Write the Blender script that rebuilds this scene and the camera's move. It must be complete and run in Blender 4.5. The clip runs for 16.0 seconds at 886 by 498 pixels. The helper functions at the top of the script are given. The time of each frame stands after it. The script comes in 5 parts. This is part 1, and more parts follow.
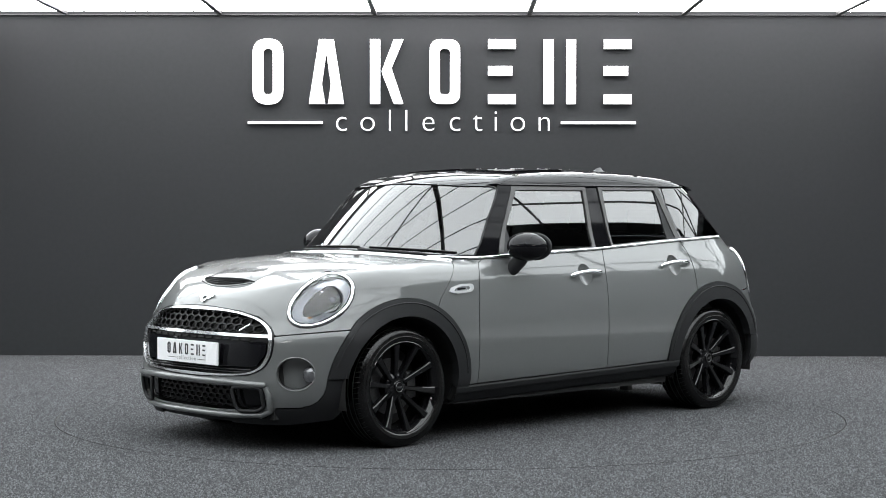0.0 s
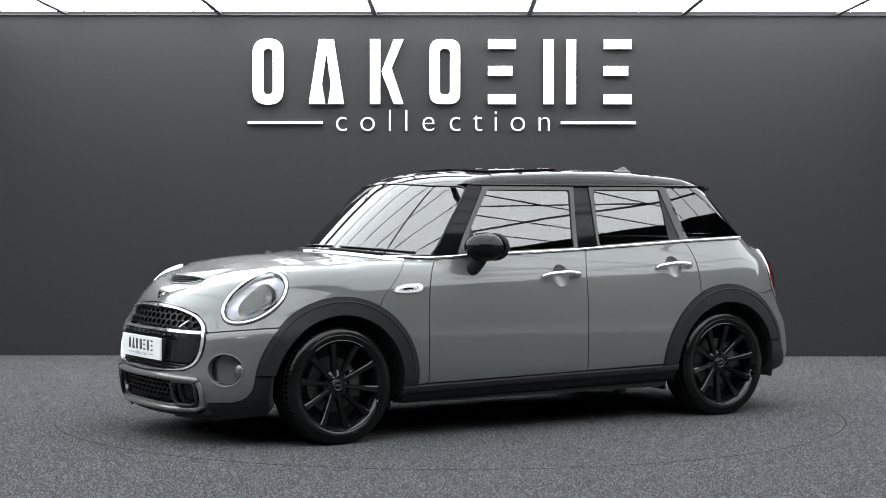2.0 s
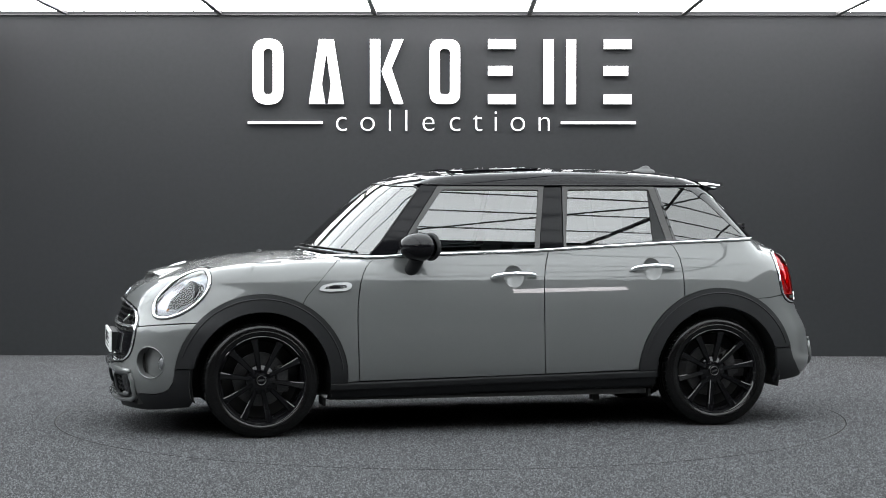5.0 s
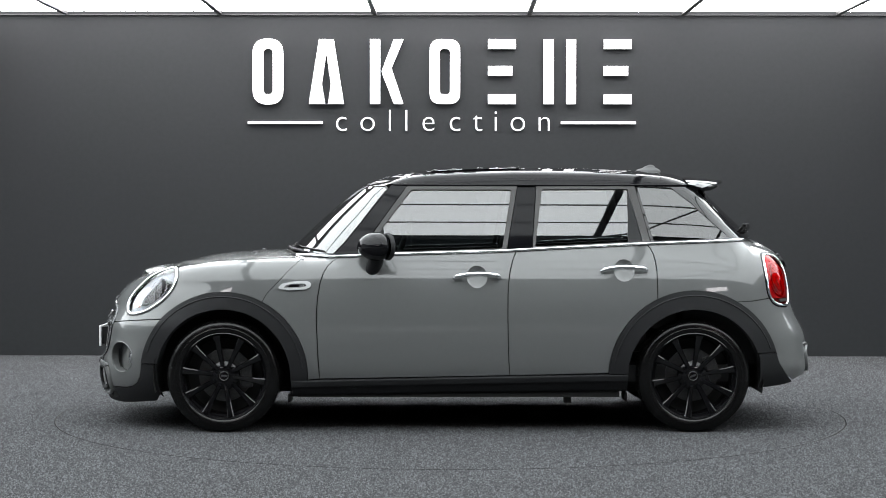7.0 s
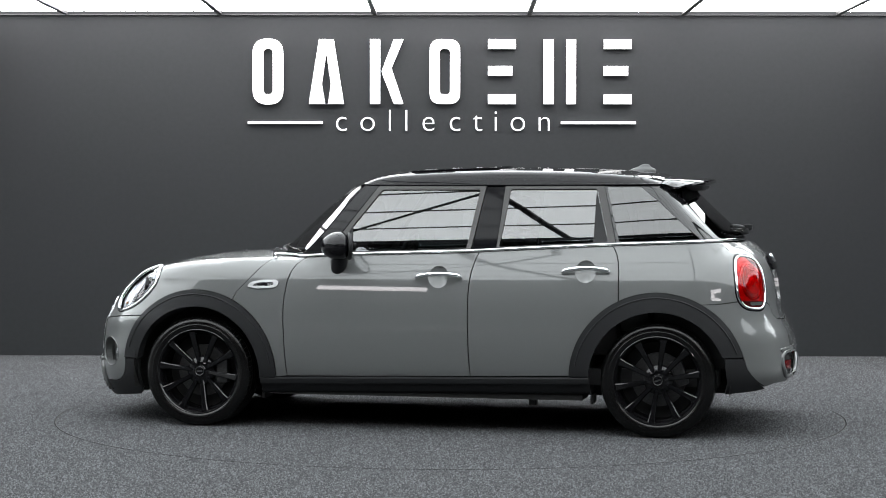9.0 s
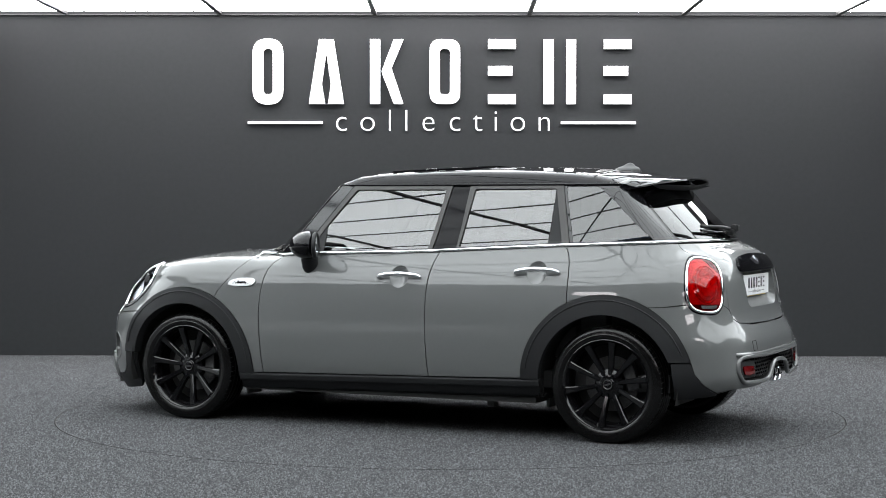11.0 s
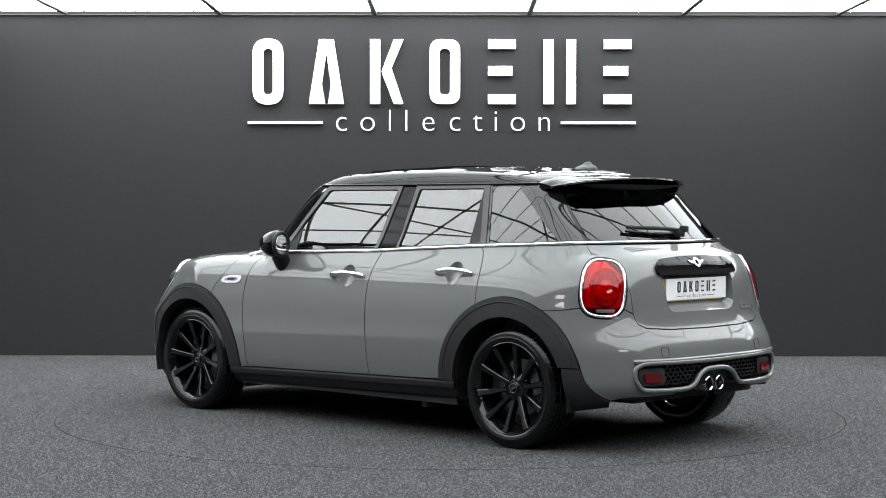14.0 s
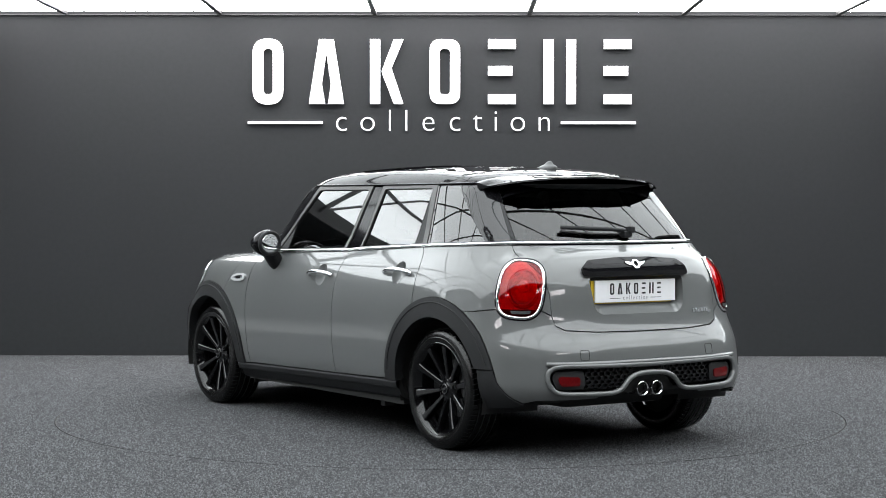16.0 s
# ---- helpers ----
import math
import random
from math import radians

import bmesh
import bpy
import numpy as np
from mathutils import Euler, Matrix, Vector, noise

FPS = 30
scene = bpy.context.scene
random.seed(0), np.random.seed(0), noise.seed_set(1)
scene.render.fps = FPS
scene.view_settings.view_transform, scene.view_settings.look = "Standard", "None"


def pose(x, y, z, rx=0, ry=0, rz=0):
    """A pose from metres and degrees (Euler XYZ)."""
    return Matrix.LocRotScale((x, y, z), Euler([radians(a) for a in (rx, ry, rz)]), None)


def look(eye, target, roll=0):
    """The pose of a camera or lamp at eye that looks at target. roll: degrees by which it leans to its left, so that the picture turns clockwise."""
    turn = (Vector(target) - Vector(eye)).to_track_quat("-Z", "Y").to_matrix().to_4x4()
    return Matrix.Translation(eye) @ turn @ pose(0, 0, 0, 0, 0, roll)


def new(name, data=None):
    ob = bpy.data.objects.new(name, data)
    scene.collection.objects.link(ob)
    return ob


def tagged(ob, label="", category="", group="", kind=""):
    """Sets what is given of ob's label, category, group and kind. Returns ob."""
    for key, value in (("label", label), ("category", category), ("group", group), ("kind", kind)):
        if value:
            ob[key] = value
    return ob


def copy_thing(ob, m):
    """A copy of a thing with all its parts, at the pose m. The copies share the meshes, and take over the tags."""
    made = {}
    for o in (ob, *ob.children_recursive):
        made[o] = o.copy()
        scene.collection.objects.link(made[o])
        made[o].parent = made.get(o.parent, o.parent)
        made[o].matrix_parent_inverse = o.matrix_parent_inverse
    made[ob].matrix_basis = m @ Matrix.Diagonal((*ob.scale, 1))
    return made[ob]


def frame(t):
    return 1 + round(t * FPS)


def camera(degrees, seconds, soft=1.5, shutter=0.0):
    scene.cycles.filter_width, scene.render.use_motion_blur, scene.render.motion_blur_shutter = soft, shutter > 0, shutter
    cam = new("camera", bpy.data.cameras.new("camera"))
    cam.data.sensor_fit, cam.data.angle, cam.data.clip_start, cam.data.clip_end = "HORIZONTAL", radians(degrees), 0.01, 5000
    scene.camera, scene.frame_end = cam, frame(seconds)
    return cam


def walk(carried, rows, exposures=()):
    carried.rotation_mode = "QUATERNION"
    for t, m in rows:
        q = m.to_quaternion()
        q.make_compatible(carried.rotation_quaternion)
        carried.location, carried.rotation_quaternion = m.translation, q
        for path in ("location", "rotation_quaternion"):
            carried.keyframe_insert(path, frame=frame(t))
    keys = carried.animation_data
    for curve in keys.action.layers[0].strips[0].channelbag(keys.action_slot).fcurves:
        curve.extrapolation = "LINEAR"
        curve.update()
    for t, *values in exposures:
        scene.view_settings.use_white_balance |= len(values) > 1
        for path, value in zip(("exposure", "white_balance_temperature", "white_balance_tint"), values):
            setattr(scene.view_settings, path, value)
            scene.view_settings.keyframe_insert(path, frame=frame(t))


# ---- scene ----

# ---------- camera ----------
cam = camera(27.66, 16.0, soft=0.9)
EYE = Vector((0, -10.74, 1.249))
AIM = EYE + Vector((-0.004, 0.99968, -0.0251))
walk(cam, [(0, look(EYE, AIM, 0.06)), (16, look(EYE, AIM, 0.06))], exposures=[(0, 0.0), (16, 0.0)])

# ---------- world ----------
world = bpy.data.worlds.new("world")
scene.world = world
world.use_nodes = True
wn = world.node_tree.nodes
sky = wn.new("ShaderNodeTexSky")
sky.sky_type, sky.sun_disc, sky.sun_elevation, sky.sun_rotation = "NISHITA", False, radians(50), radians(180)
world.node_tree.links.new(sky.outputs[0], wn["Background"].inputs[0])
wn["Background"].inputs[1].default_value = 0.05


# ---------- materials ----------
def material(name, colour, rough=0.5, metal=0.0, vary=0.0, scale=40.0, bump=0.0, bscale=400.0, coat=0.0, spec=0.5, ior=1.5, emit=0.0, wide_part=0.25, low=0.32, rugged=0.5):
    m = bpy.data.materials.new(name)
    m.use_nodes = True
    nt = m.node_tree
    b = nt.nodes["Principled BSDF"]
    b.inputs["Base Color"].default_value = (*colour, 1)
    b.inputs["Roughness"].default_value = rough
    b.inputs["Metallic"].default_value = metal
    b.inputs["IOR"].default_value = ior
    b.inputs["Specular IOR Level"].default_value = spec
    if coat:
        b.inputs["Coat Weight"].default_value = coat
        b.inputs["Coat Roughness"].default_value = 0.02
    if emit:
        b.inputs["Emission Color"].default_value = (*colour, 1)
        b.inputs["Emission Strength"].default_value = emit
    tc = nt.nodes.new("ShaderNodeTexCoord")
    if vary:
        fine, wide, mix, ramp = (nt.nodes.new(k) for k in ("ShaderNodeTexNoise", "ShaderNodeTexNoise", "ShaderNodeMath", "ShaderNodeMapRange"))
        fine.inputs["Scale"].default_value, wide.inputs["Scale"].default_value = scale, scale / 25
        fine.inputs["Roughness"].default_value = rugged
        fine.inputs["Detail"].default_value = 3 if rugged < 0.6 else 6
        nt.links.new(tc.outputs["Object"], fine.inputs["Vector"])
        nt.links.new(tc.outputs["Object"], wide.inputs["Vector"])
        mix.operation = "MULTIPLY_ADD"
        mix.inputs[1].default_value = 1 - wide_part
        nt.links.new(fine.outputs["Fac"], mix.inputs[0])
        sc = nt.nodes.new("ShaderNodeMath")
        sc.operation = "MULTIPLY"
        sc.inputs[1].default_value = wide_part
        nt.links.new(wide.outputs["Fac"], sc.inputs[0])
        nt.links.new(sc.outputs[0], mix.inputs[2])
        ramp.inputs["From Min"].default_value, ramp.inputs["From Max"].default_value = low, 1 - low
        ramp.inputs["To Min"].default_value, ramp.inputs["To Max"].default_value = 1 - vary, 1 + vary
        nt.links.new(mix.outputs[0], ramp.inputs["Value"])
        mul = nt.nodes.new("ShaderNodeVectorMath")
        mul.operation = "SCALE"
        mul.inputs[0].default_value = colour
        nt.links.new(ramp.outputs[0], mul.inputs["Scale"])
        nt.links.new(mul.outputs[0], b.inputs["Base Color"])
    if bump:
        n, bp = nt.nodes.new("ShaderNodeTexNoise"), nt.nodes.new("ShaderNodeBump")
        n.inputs["Scale"].default_value = bscale
        nt.links.new(tc.outputs["Object"], n.inputs["Vector"])
        bp.inputs["Strength"].default_value, bp.inputs["Distance"].default_value = bump, 0.004
        nt.links.new(n.outputs["Fac"], bp.inputs["Height"])
        nt.links.new(bp.outputs[0], b.inputs["Normal"])
    return m


def pane_material(name, tint, ior):
    m = bpy.data.materials.new(name)
    m.use_nodes = True
    nt = m.node_tree
    nt.nodes.remove(nt.nodes["Principled BSDF"])
    t, g, f, x = (nt.nodes.new(k) for k in ("ShaderNodeBsdfTransparent", "ShaderNodeBsdfGlossy", "ShaderNodeFresnel", "ShaderNodeMixShader"))
    t.inputs[0].default_value = (*tint, 1)
    g.inputs["Roughness"].default_value = 0.01
    f.inputs["IOR"].default_value = ior
    nt.links.new(f.outputs[0], x.inputs[0])
    nt.links.new(t.outputs[0], x.inputs[1])
    nt.links.new(g.outputs[0], x.inputs[2])
    nt.links.new(x.outputs[0], nt.nodes["Material Output"].inputs[0])
    return m


PAINT = material("grey paint", (0.100, 0.1035, 0.1035), 0.35, 0.0, 0.03, 900, coat=1.0, spec=0.15)
GLOSS = material("gloss black", (0.005, 0.005, 0.006), 0.04, vary=0.05, scale=30, spec=0.20)
ROOFGLOSS = material("gloss black roof paint", (0.005, 0.005, 0.006), 0.035, vary=0.05, scale=30, spec=0.17)
PLASTIC = material("black plastic trim", (0.012, 0.0125, 0.0135), 0.6, spec=0.25, vary=0.10, scale=300, bump=0.08, bscale=900)
MESH = material("black grille mesh", (0.006, 0.006, 0.007), 0.4, vary=0.1, scale=100, spec=0.22)
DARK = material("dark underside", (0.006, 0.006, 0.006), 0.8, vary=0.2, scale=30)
SATIN = material("satin window trim", (0.028, 0.027, 0.0265), 0.36, vary=0.06, scale=200, spec=0.4)
FIN = material("grey fin plastic", (0.085, 0.087, 0.088), 0.45, vary=0.06, scale=120, spec=0.3)
CHROME = material("chrome", (0.85, 0.86, 0.87), 0.06, 1.0, vary=0.02, scale=60)
GLASS = pane_material("tinted glass", (0.30, 0.33, 0.34), 2.2)
DARKGLASS = pane_material("privacy glass", (0.13, 0.14, 0.145), 1.62)
QUARTERGLASS = pane_material("quarter glass", (0.13, 0.14, 0.145), 1.92)
PILLAR = material("black pillar film", (0.005, 0.005, 0.006), 0.07, vary=0.05, scale=30, spec=0.13)
REARPILLAR = material("rear pillar gloss", (0.005, 0.005, 0.006), 0.03, vary=0.05, scale=30, spec=0.5)
REDGLASS = pane_material("red lens glass", (0.84, 0.016, 0.026), 1.5)
LAMPIN = material("silvered lamp bowl", (0.85, 0.83, 0.83), 0.35, 0.0, vary=0.12, scale=70)
AMBER = material("amber marker", (0.55, 0.22, 0.03), 0.2, vary=0.1, scale=60)
SILVER = material("satin chrome", (0.58, 0.59, 0.60), 0.13, 0.82, vary=0.03, scale=60)
BRIGHT = material("bright trim", (0.66, 0.67, 0.68), 0.2, 0.45, vary=0.03, scale=60)
LENS = pane_material("clear lens", (0.97, 0.98, 1.0), 1.65)
MIDRED = material("inner red lens", (0.62, 0.03, 0.04), 0.05, vary=0.35, scale=40, spec=0.25)
DEEPRED = material("deep red lens", (0.085, 0.003, 0.004), 0.10, vary=0.2, scale=90, spec=0.2)
RUBBER = material("tyre rubber", (0.0025, 0.0025, 0.0025), 0.22, spec=0.32, vary=0.2, scale=90, bump=0.1, bscale=300)
ALLOY = material("black alloy", (0.004, 0.004, 0.0045), 0.07, vary=0.05, scale=60, spec=0.38)
STEEL = material("brake steel", (0.09, 0.09, 0.09), 0.4, 0.9, vary=0.2, scale=90)
WHITE = material("plate white", (0.74, 0.74, 0.75), 0.35, vary=0.02, scale=40)
YELLOW = material("plate yellow", (0.60, 0.42, 0.02), 0.4, vary=0.03, scale=40)
INK = material("plate ink", (0.02, 0.02, 0.022), 0.5, vary=0.05)
INKGREY = material("plate grey ink", (0.25, 0.25, 0.26), 0.5, vary=0.05)
TRIM = material("cabin trim", (0.022, 0.022, 0.023), 0.6, vary=0.2, scale=60)
SEAT = material("seat leather", (0.035, 0.034, 0.033), 0.45, vary=0.15, scale=60, bump=0.1, bscale=200)
CARPET = material("grey carpet", (0.050, 0.0512, 0.0535), 0.95, vary=0.9, scale=60, bump=0.15, bscale=300, spec=0.1, wide_part=0.03, low=0.42, rugged=0.75)
CONCRETE = material("pale hall floor", (0.27, 0.27, 0.267), 0.45, vary=0.12, scale=9, bump=0.05, bscale=60)
WALLPAINT = material("dark grey wall paint", (0.0222, 0.0231, 0.0247), 0.75, vary=0.05, scale=26, bump=0.05, bscale=160, spec=0.15)
HALLWALL = material("grey hall wall", (0.34, 0.345, 0.35), 0.7, vary=0.06, scale=12, bump=0.05, bscale=90, spec=0.2)
# unlit sign acrylic; weak emission is added so its white looks brighter
SIGN = material("white acrylic with added glow", (0.84, 0.84, 0.84), 0.3, vary=0.01, scale=30, emit=0.25)
PANEL = material("luminous panel", (1.0, 1.0, 1.0), 0.5, emit=10.6)
ROOFPANE = material("luminous roof pane", (0.935, 0.98, 1.0), 0.5, emit=4.15)
STRIP = material("lit strip diffuser", (1.0, 0.93, 0.95), 0.5, emit=9.0)
FRAME = material("dark metal frame", (0.035, 0.035, 0.037), 0.5, vary=0.1, scale=50)
GAP = material("joint shadow rubber", (0.008, 0.008, 0.008), 0.9, vary=0.1, scale=50)


# ---------- mesh helpers ----------
def part(name, data, mat, parent, label=""):
    """A mesh object under a thing or part; data: a bmesh, or (verts, faces[, normals])."""
    me = bpy.data.meshes.new(name)
    if isinstance(data, bmesh.types.BMesh):
        data.to_mesh(me)
        data.free()
    else:
        me.from_pydata([tuple(map(float, v)) for v in data[0]], [], [tuple(map(int, f)) for f in data[1]])
        if len(data) > 2:
            me.polygons.foreach_set("use_smooth", [True] * len(me.polygons))
            me.normals_split_custom_set_from_vertices([tuple(map(float, n)) for n in data[2]])
    me.materials.append(mat)
    ob = new(name, me)
    ob.parent = parent
    return tagged(ob, label)


def merge(*datas):
    vs, fs, ns, k = [], [], [], 0
    for d in datas:
        vs += [tuple(v) for v in d[0]]
        fs += [tuple(i + k for i in f) for f in d[1]]
        ns += [tuple(n) for n in d[2]]
        k = len(vs)
    return vs, fs, ns


def flip(d):
    """The same sheet on the car's other side."""
    m = lambda p: (p[0], -p[1], p[2])
    return [m(v) for v in d[0]], [tuple(reversed(f)) for f in d[1]], [m(n) for n in d[2]]


def box(bm, x0, x1, y0, y1, z0, z1, bevel=0.0):
    r = bmesh.ops.create_cube(bm, size=1, matrix=Matrix.LocRotScale(((x0 + x1) / 2, (y0 + y1) / 2, (z0 + z1) / 2), None, (x1 - x0, y1 - y0, z1 - z0)))
    if bevel:
        es = list({e for v in r["verts"] for e in v.link_edges})
        bmesh.ops.bevel(bm, geom=es, offset=bevel, segments=2, affect="EDGES", profile=0.7)
    return bm


def boxes(*specs, bevel=0.0):
    bm = bmesh.new()
    for s in specs:
        box(bm, *s, bevel=bevel)
    return bm


def smooth(bm, angle=40):
    for f in bm.faces:
        f.smooth = True
    for e in bm.edges:
        if len(e.link_faces) == 2 and e.calc_face_angle(0) > radians(angle):
            e.smooth = False
    return bm


def tube(points, r, closed=False, seg=8, flat=1.0):
    """A round (or flattened) bar along points."""
    P = [Vector(p) for p in points]
    n = len(P)
    vs, fs, ns = [], [], []
    up = None
    for i, p in enumerate(P):
        a = P[(i - 1) % n] if closed or i else P[0]
        b = P[(i + 1) % n] if closed or i < n - 1 else P[-1]
        d = (b - a).normalized()
        if up is None:
            up = d.orthogonal().normalized()
        up = (up - d * up.dot(d)).normalized()
        side = d.cross(up)
        for k in range(seg):
            w = 2 * math.pi * k / seg
            nn = up * math.cos(w) + side * math.sin(w)
            vs.append(p + up * math.cos(w) * r * flat + side * math.sin(w) * r)
            ns.append(nn)
    for i in range(n if closed else n - 1):
        for k in range(seg):
            j = (i + 1) % n
            fs.append((i * seg + k, i * seg + (k + 1) % seg, j * seg + (k + 1) % seg, j * seg + k))
    if not closed:
        fs += [tuple(reversed(range(seg))), tuple((n - 1) * seg + k for k in range(seg))]
    return vs, fs, ns


def lathe(profile, seg=64, axis="y"):
    """A turned body; profile: (radius, along the axis), open curve."""
    vs, fs = [], []
    m = len(profile)
    for k in range(seg):
        a = 2 * math.pi * k / seg
        for r, h in profile:
            vs.append((r * math.cos(a), h, r * math.sin(a)) if axis == "y" else (h, r * math.cos(a), r * math.sin(a)))
    for k in range(seg):
        q = (k + 1) % seg
        for i in range(m - 1):
            fs.append((k * m + i, k * m + i + 1, q * m + i + 1, q * m + i))
    bm = bmesh.new()
    bv = [bm.verts.new(v) for v in vs]
    for f in fs:
        bm.faces.new([bv[i] for i in f])
    bmesh.ops.remove_doubles(bm, verts=bm.verts, dist=1e-5)
    bmesh.ops.recalc_face_normals(bm, faces=bm.faces)
    return smooth(bm, 35)


# ---------- the car's skin: one solid, met by rays ----------
# car space: x forwards, y to its left, z up, origin on the ground half way between the axles
XA, XB, RS = 1.2, -1.1, 0.85
WX, WZ = np.array([0.10, 0.20, 0.30, 0.45, 0.60, 0.75, 0.85, 0.93, 1.00, 1.05, 1.20, 1.33, 1.50]), np.array([0.70, 0.775, 0.819, 0.843, 0.849, 0.839, 0.818, 0.785, 0.748, 0.722, 0.664, 0.614, 0.548])
FZ, FX = np.array([0.10, 0.19, 0.25, 0.41, 0.55, 0.62, 0.72, 0.80, 1.5]), np.array([1.99, 2.030, 2.045, 2.040, 2.025, 2.005, 1.985, 1.965, 1.93])
RZ, RX = np.array([0.10, 0.20, 0.27, 0.32, 0.45, 0.555, 0.60, 0.66, 0.79, 0.92, 1.02, 1.5]), np.array([-1.82, -1.875, -1.960, -1.987, -1.985, -1.968, -1.938, -1.913, -1.895, -1.860, -1.79, -1.73])
HX, HZ = np.array([-2.3, 0.5, 0.80, 1.09, 1.19, 1.35, 1.51, 1.67, 1.84, 1.90, 1.98, 2.2]), np.array([1.04, 0.99, 0.985, 0.978, 0.972, 0.960, 0.932, 0.889, 0.823, 0.79, 0.725, 0.50])
GX, GZ = np.array([-2.2, -1.723, -1.471, -1.40, -1.304, -1.137, -0.97, -0.637, -0.305, 0.028, 0.194, 0.375, 0.462, 0.548, 0.715, 0.98, 1.32]), np.array([0.58, 1.048, 1.288, 1.36, 1.408, 1.434, 1.446, 1.456, 1.456, 1.446, 1.436, 1.413, 1.388, 1.352, 1.222, 0.975, 0.64])


def curve(xs, ys, soft=0.05):
    """A smooth curve through knots, as a fine table."""
    m = np.gradient(ys, xs)
    t = np.linspace(xs[0], xs[-1], 4000)
    i = np.clip(np.searchsorted(xs, t) - 1, 0, len(xs) - 2)
    h = xs[i + 1] - xs[i]
    u = (t - xs[i]) / h
    v = (2 * u**3 - 3 * u**2 + 1) * ys[i] + (u**3 - 2 * u**2 + u) * h * m[i] + (3 * u**2 - 2 * u**3) * ys[i + 1] + (u**3 - u**2) * h * m[i + 1]
    h = max(2, int(soft / (t[1] - t[0])))
    k = np.hanning(2 * h + 3)[1:-1]
    w = np.convolve(np.pad(v, h, mode="reflect", reflect_type="odd"), k / k.sum(), "valid")
    return lambda q: np.interp(q, t, w)


Wz, Fz, Rz, Hood, Green = curve(WX, WZ), curve(FZ, FX), curve(RZ, RX, 0.07), curve(HX, HZ), curve(GX, GZ)


def skin(p):
    """Negative inside the car's body, positive outside."""
    x, y, z = p[:, 0], np.abs(p[:, 1]), p[:, 2]
    w = Wz(z)
    u = np.where(x > XA, (x - XA) / (Fz(z) - XA), np.where(x < XB, (x - XB) / (Rz(z) - XB), 0))
    n = np.where(x < 0, np.interp(z, [0.35, 0.50, 0.75], [4.3, 4.0, 3.6]), np.interp(z, [0.58, 0.66, 0.80], [2.9, 2.4, 1.95]))
    plan = ((np.abs(u) ** n + (y / w) ** n) ** (1 / n) - 1) * 0.82
    y2 = y * y
    hood = (z - Hood(x) + 0.07 * y2) / 1.12
    k = np.where(x > 0, 0.46, -0.28) * np.clip(np.abs(x) * 3 - 0.6, 0, 1)
    xx = x + k * y2
    s = (Green(xx + 0.01) - Green(xx - 0.01)) / 0.02
    green = (z - Green(xx) + 0.10 * y2) / np.sqrt(1 + s * s)
    top = np.minimum(hood, green)
    r = 0.075
    h = np.clip(0.5 + 0.5 * (plan - top) / r, 0, 1)
    return top * (1 - h) + plan * h + r * h * (1 - h)


def shoot(o, d, soft=8e-3):
    """Where rays from inside leave the skin, and its normals there."""
    o, d = np.asarray(o, float), np.asarray(d, float)
    a, b = np.zeros(len(o)), np.full(len(o), 1.4)
    for _ in range(34):
        m = (a + b) / 2
        out = skin(o + d * m[:, None]) > 0
        a, b = np.where(out, a, m), np.where(out, m, b)
    p = o + d * ((a + b) / 2)[:, None]
    g = np.stack([skin(p + e) - skin(p - e) for e in np.eye(3) * soft], 1)
    return p, g / np.linalg.norm(g, axis=1)[:, None]


def lay(uv, mode, soft=8e-3):
    """Points of a drawing on the skin. side: (x, z); front, rear: (y, z); top: (x, y); round: (s, z), s running on round the corners."""
    uv = np.asarray(uv, float)
    n, o = len(uv), np.zeros(len(uv))
    a, b = uv[:, 0], uv[:, 1]
    if mode == "side":
        return shoot(np.stack([a, o, b], 1), np.tile((0, 1.0, 0), (n, 1)), soft)
    if mode == "front":
        return shoot(np.stack([o + 1.0, a, b], 1), np.tile((1.0, 0, 0), (n, 1)), soft)
    if mode == "rear":
        return shoot(np.stack([o - 0.95, a, b], 1), np.tile((-1.0, 0, 0), (n, 1)), soft)
    if mode == "top":
        return shoot(np.stack([a, b, o + 0.5], 1), np.tile((0, 0, 1.0), (n, 1)), soft)
    f, r = np.maximum(a - XA, 0) / RS, np.maximum(XB - a, 0) / RS
    d = np.stack([np.sin(f) - np.sin(r), np.cos(f) * np.cos(r), o], 1)
    return shoot(np.stack([np.clip(a, XB, XA), o, b], 1), d, soft)


def around(points, mode):
    """Turns side, front, rear or top drawing points into round ones."""
    p, _ = lay(points, mode)
    out = []
    for x, y, z in p:
        s = XA + RS * math.atan2(x - XA, y) if x > XA else XB - RS * math.atan2(XB - x, y) if x < XB else x
        out.append((s, z))
    return out


def fill(points, step=0.03, closed=True):
    """Adds points along the sides of an outline."""
    out, n = [], len(points)
    for i in range(n if closed else n - 1):
        a, b = np.array(points[i], float), np.array(points[(i + 1) % n], float)
        k = max(1, int(np.ceil(np.linalg.norm(b - a) / step)))
        out += [tuple(a + (b - a) * j / k) for j in range(k)]
    return out if closed else out + [tuple(points[-1])]


def rounded(points, r=0.03, k=5):
    """An outline with its corners rounded."""
    out, n = [], len(points)
    for i in range(n):
        p, a, b = (np.array(points[j % n], float) for j in (i, i - 1, i + 1))
        la, lb = np.linalg.norm(a - p), np.linalg.norm(b - p)
        q = min(r, la * 0.48, lb * 0.48)
        s, e = p + (a - p) * q / la, p + (b - p) * q / lb
        for j in range(k + 1):
            t = j / k
            out.append(tuple((1 - t) ** 2 * s + 2 * t * (1 - t) * p + t * t * e))
    return out


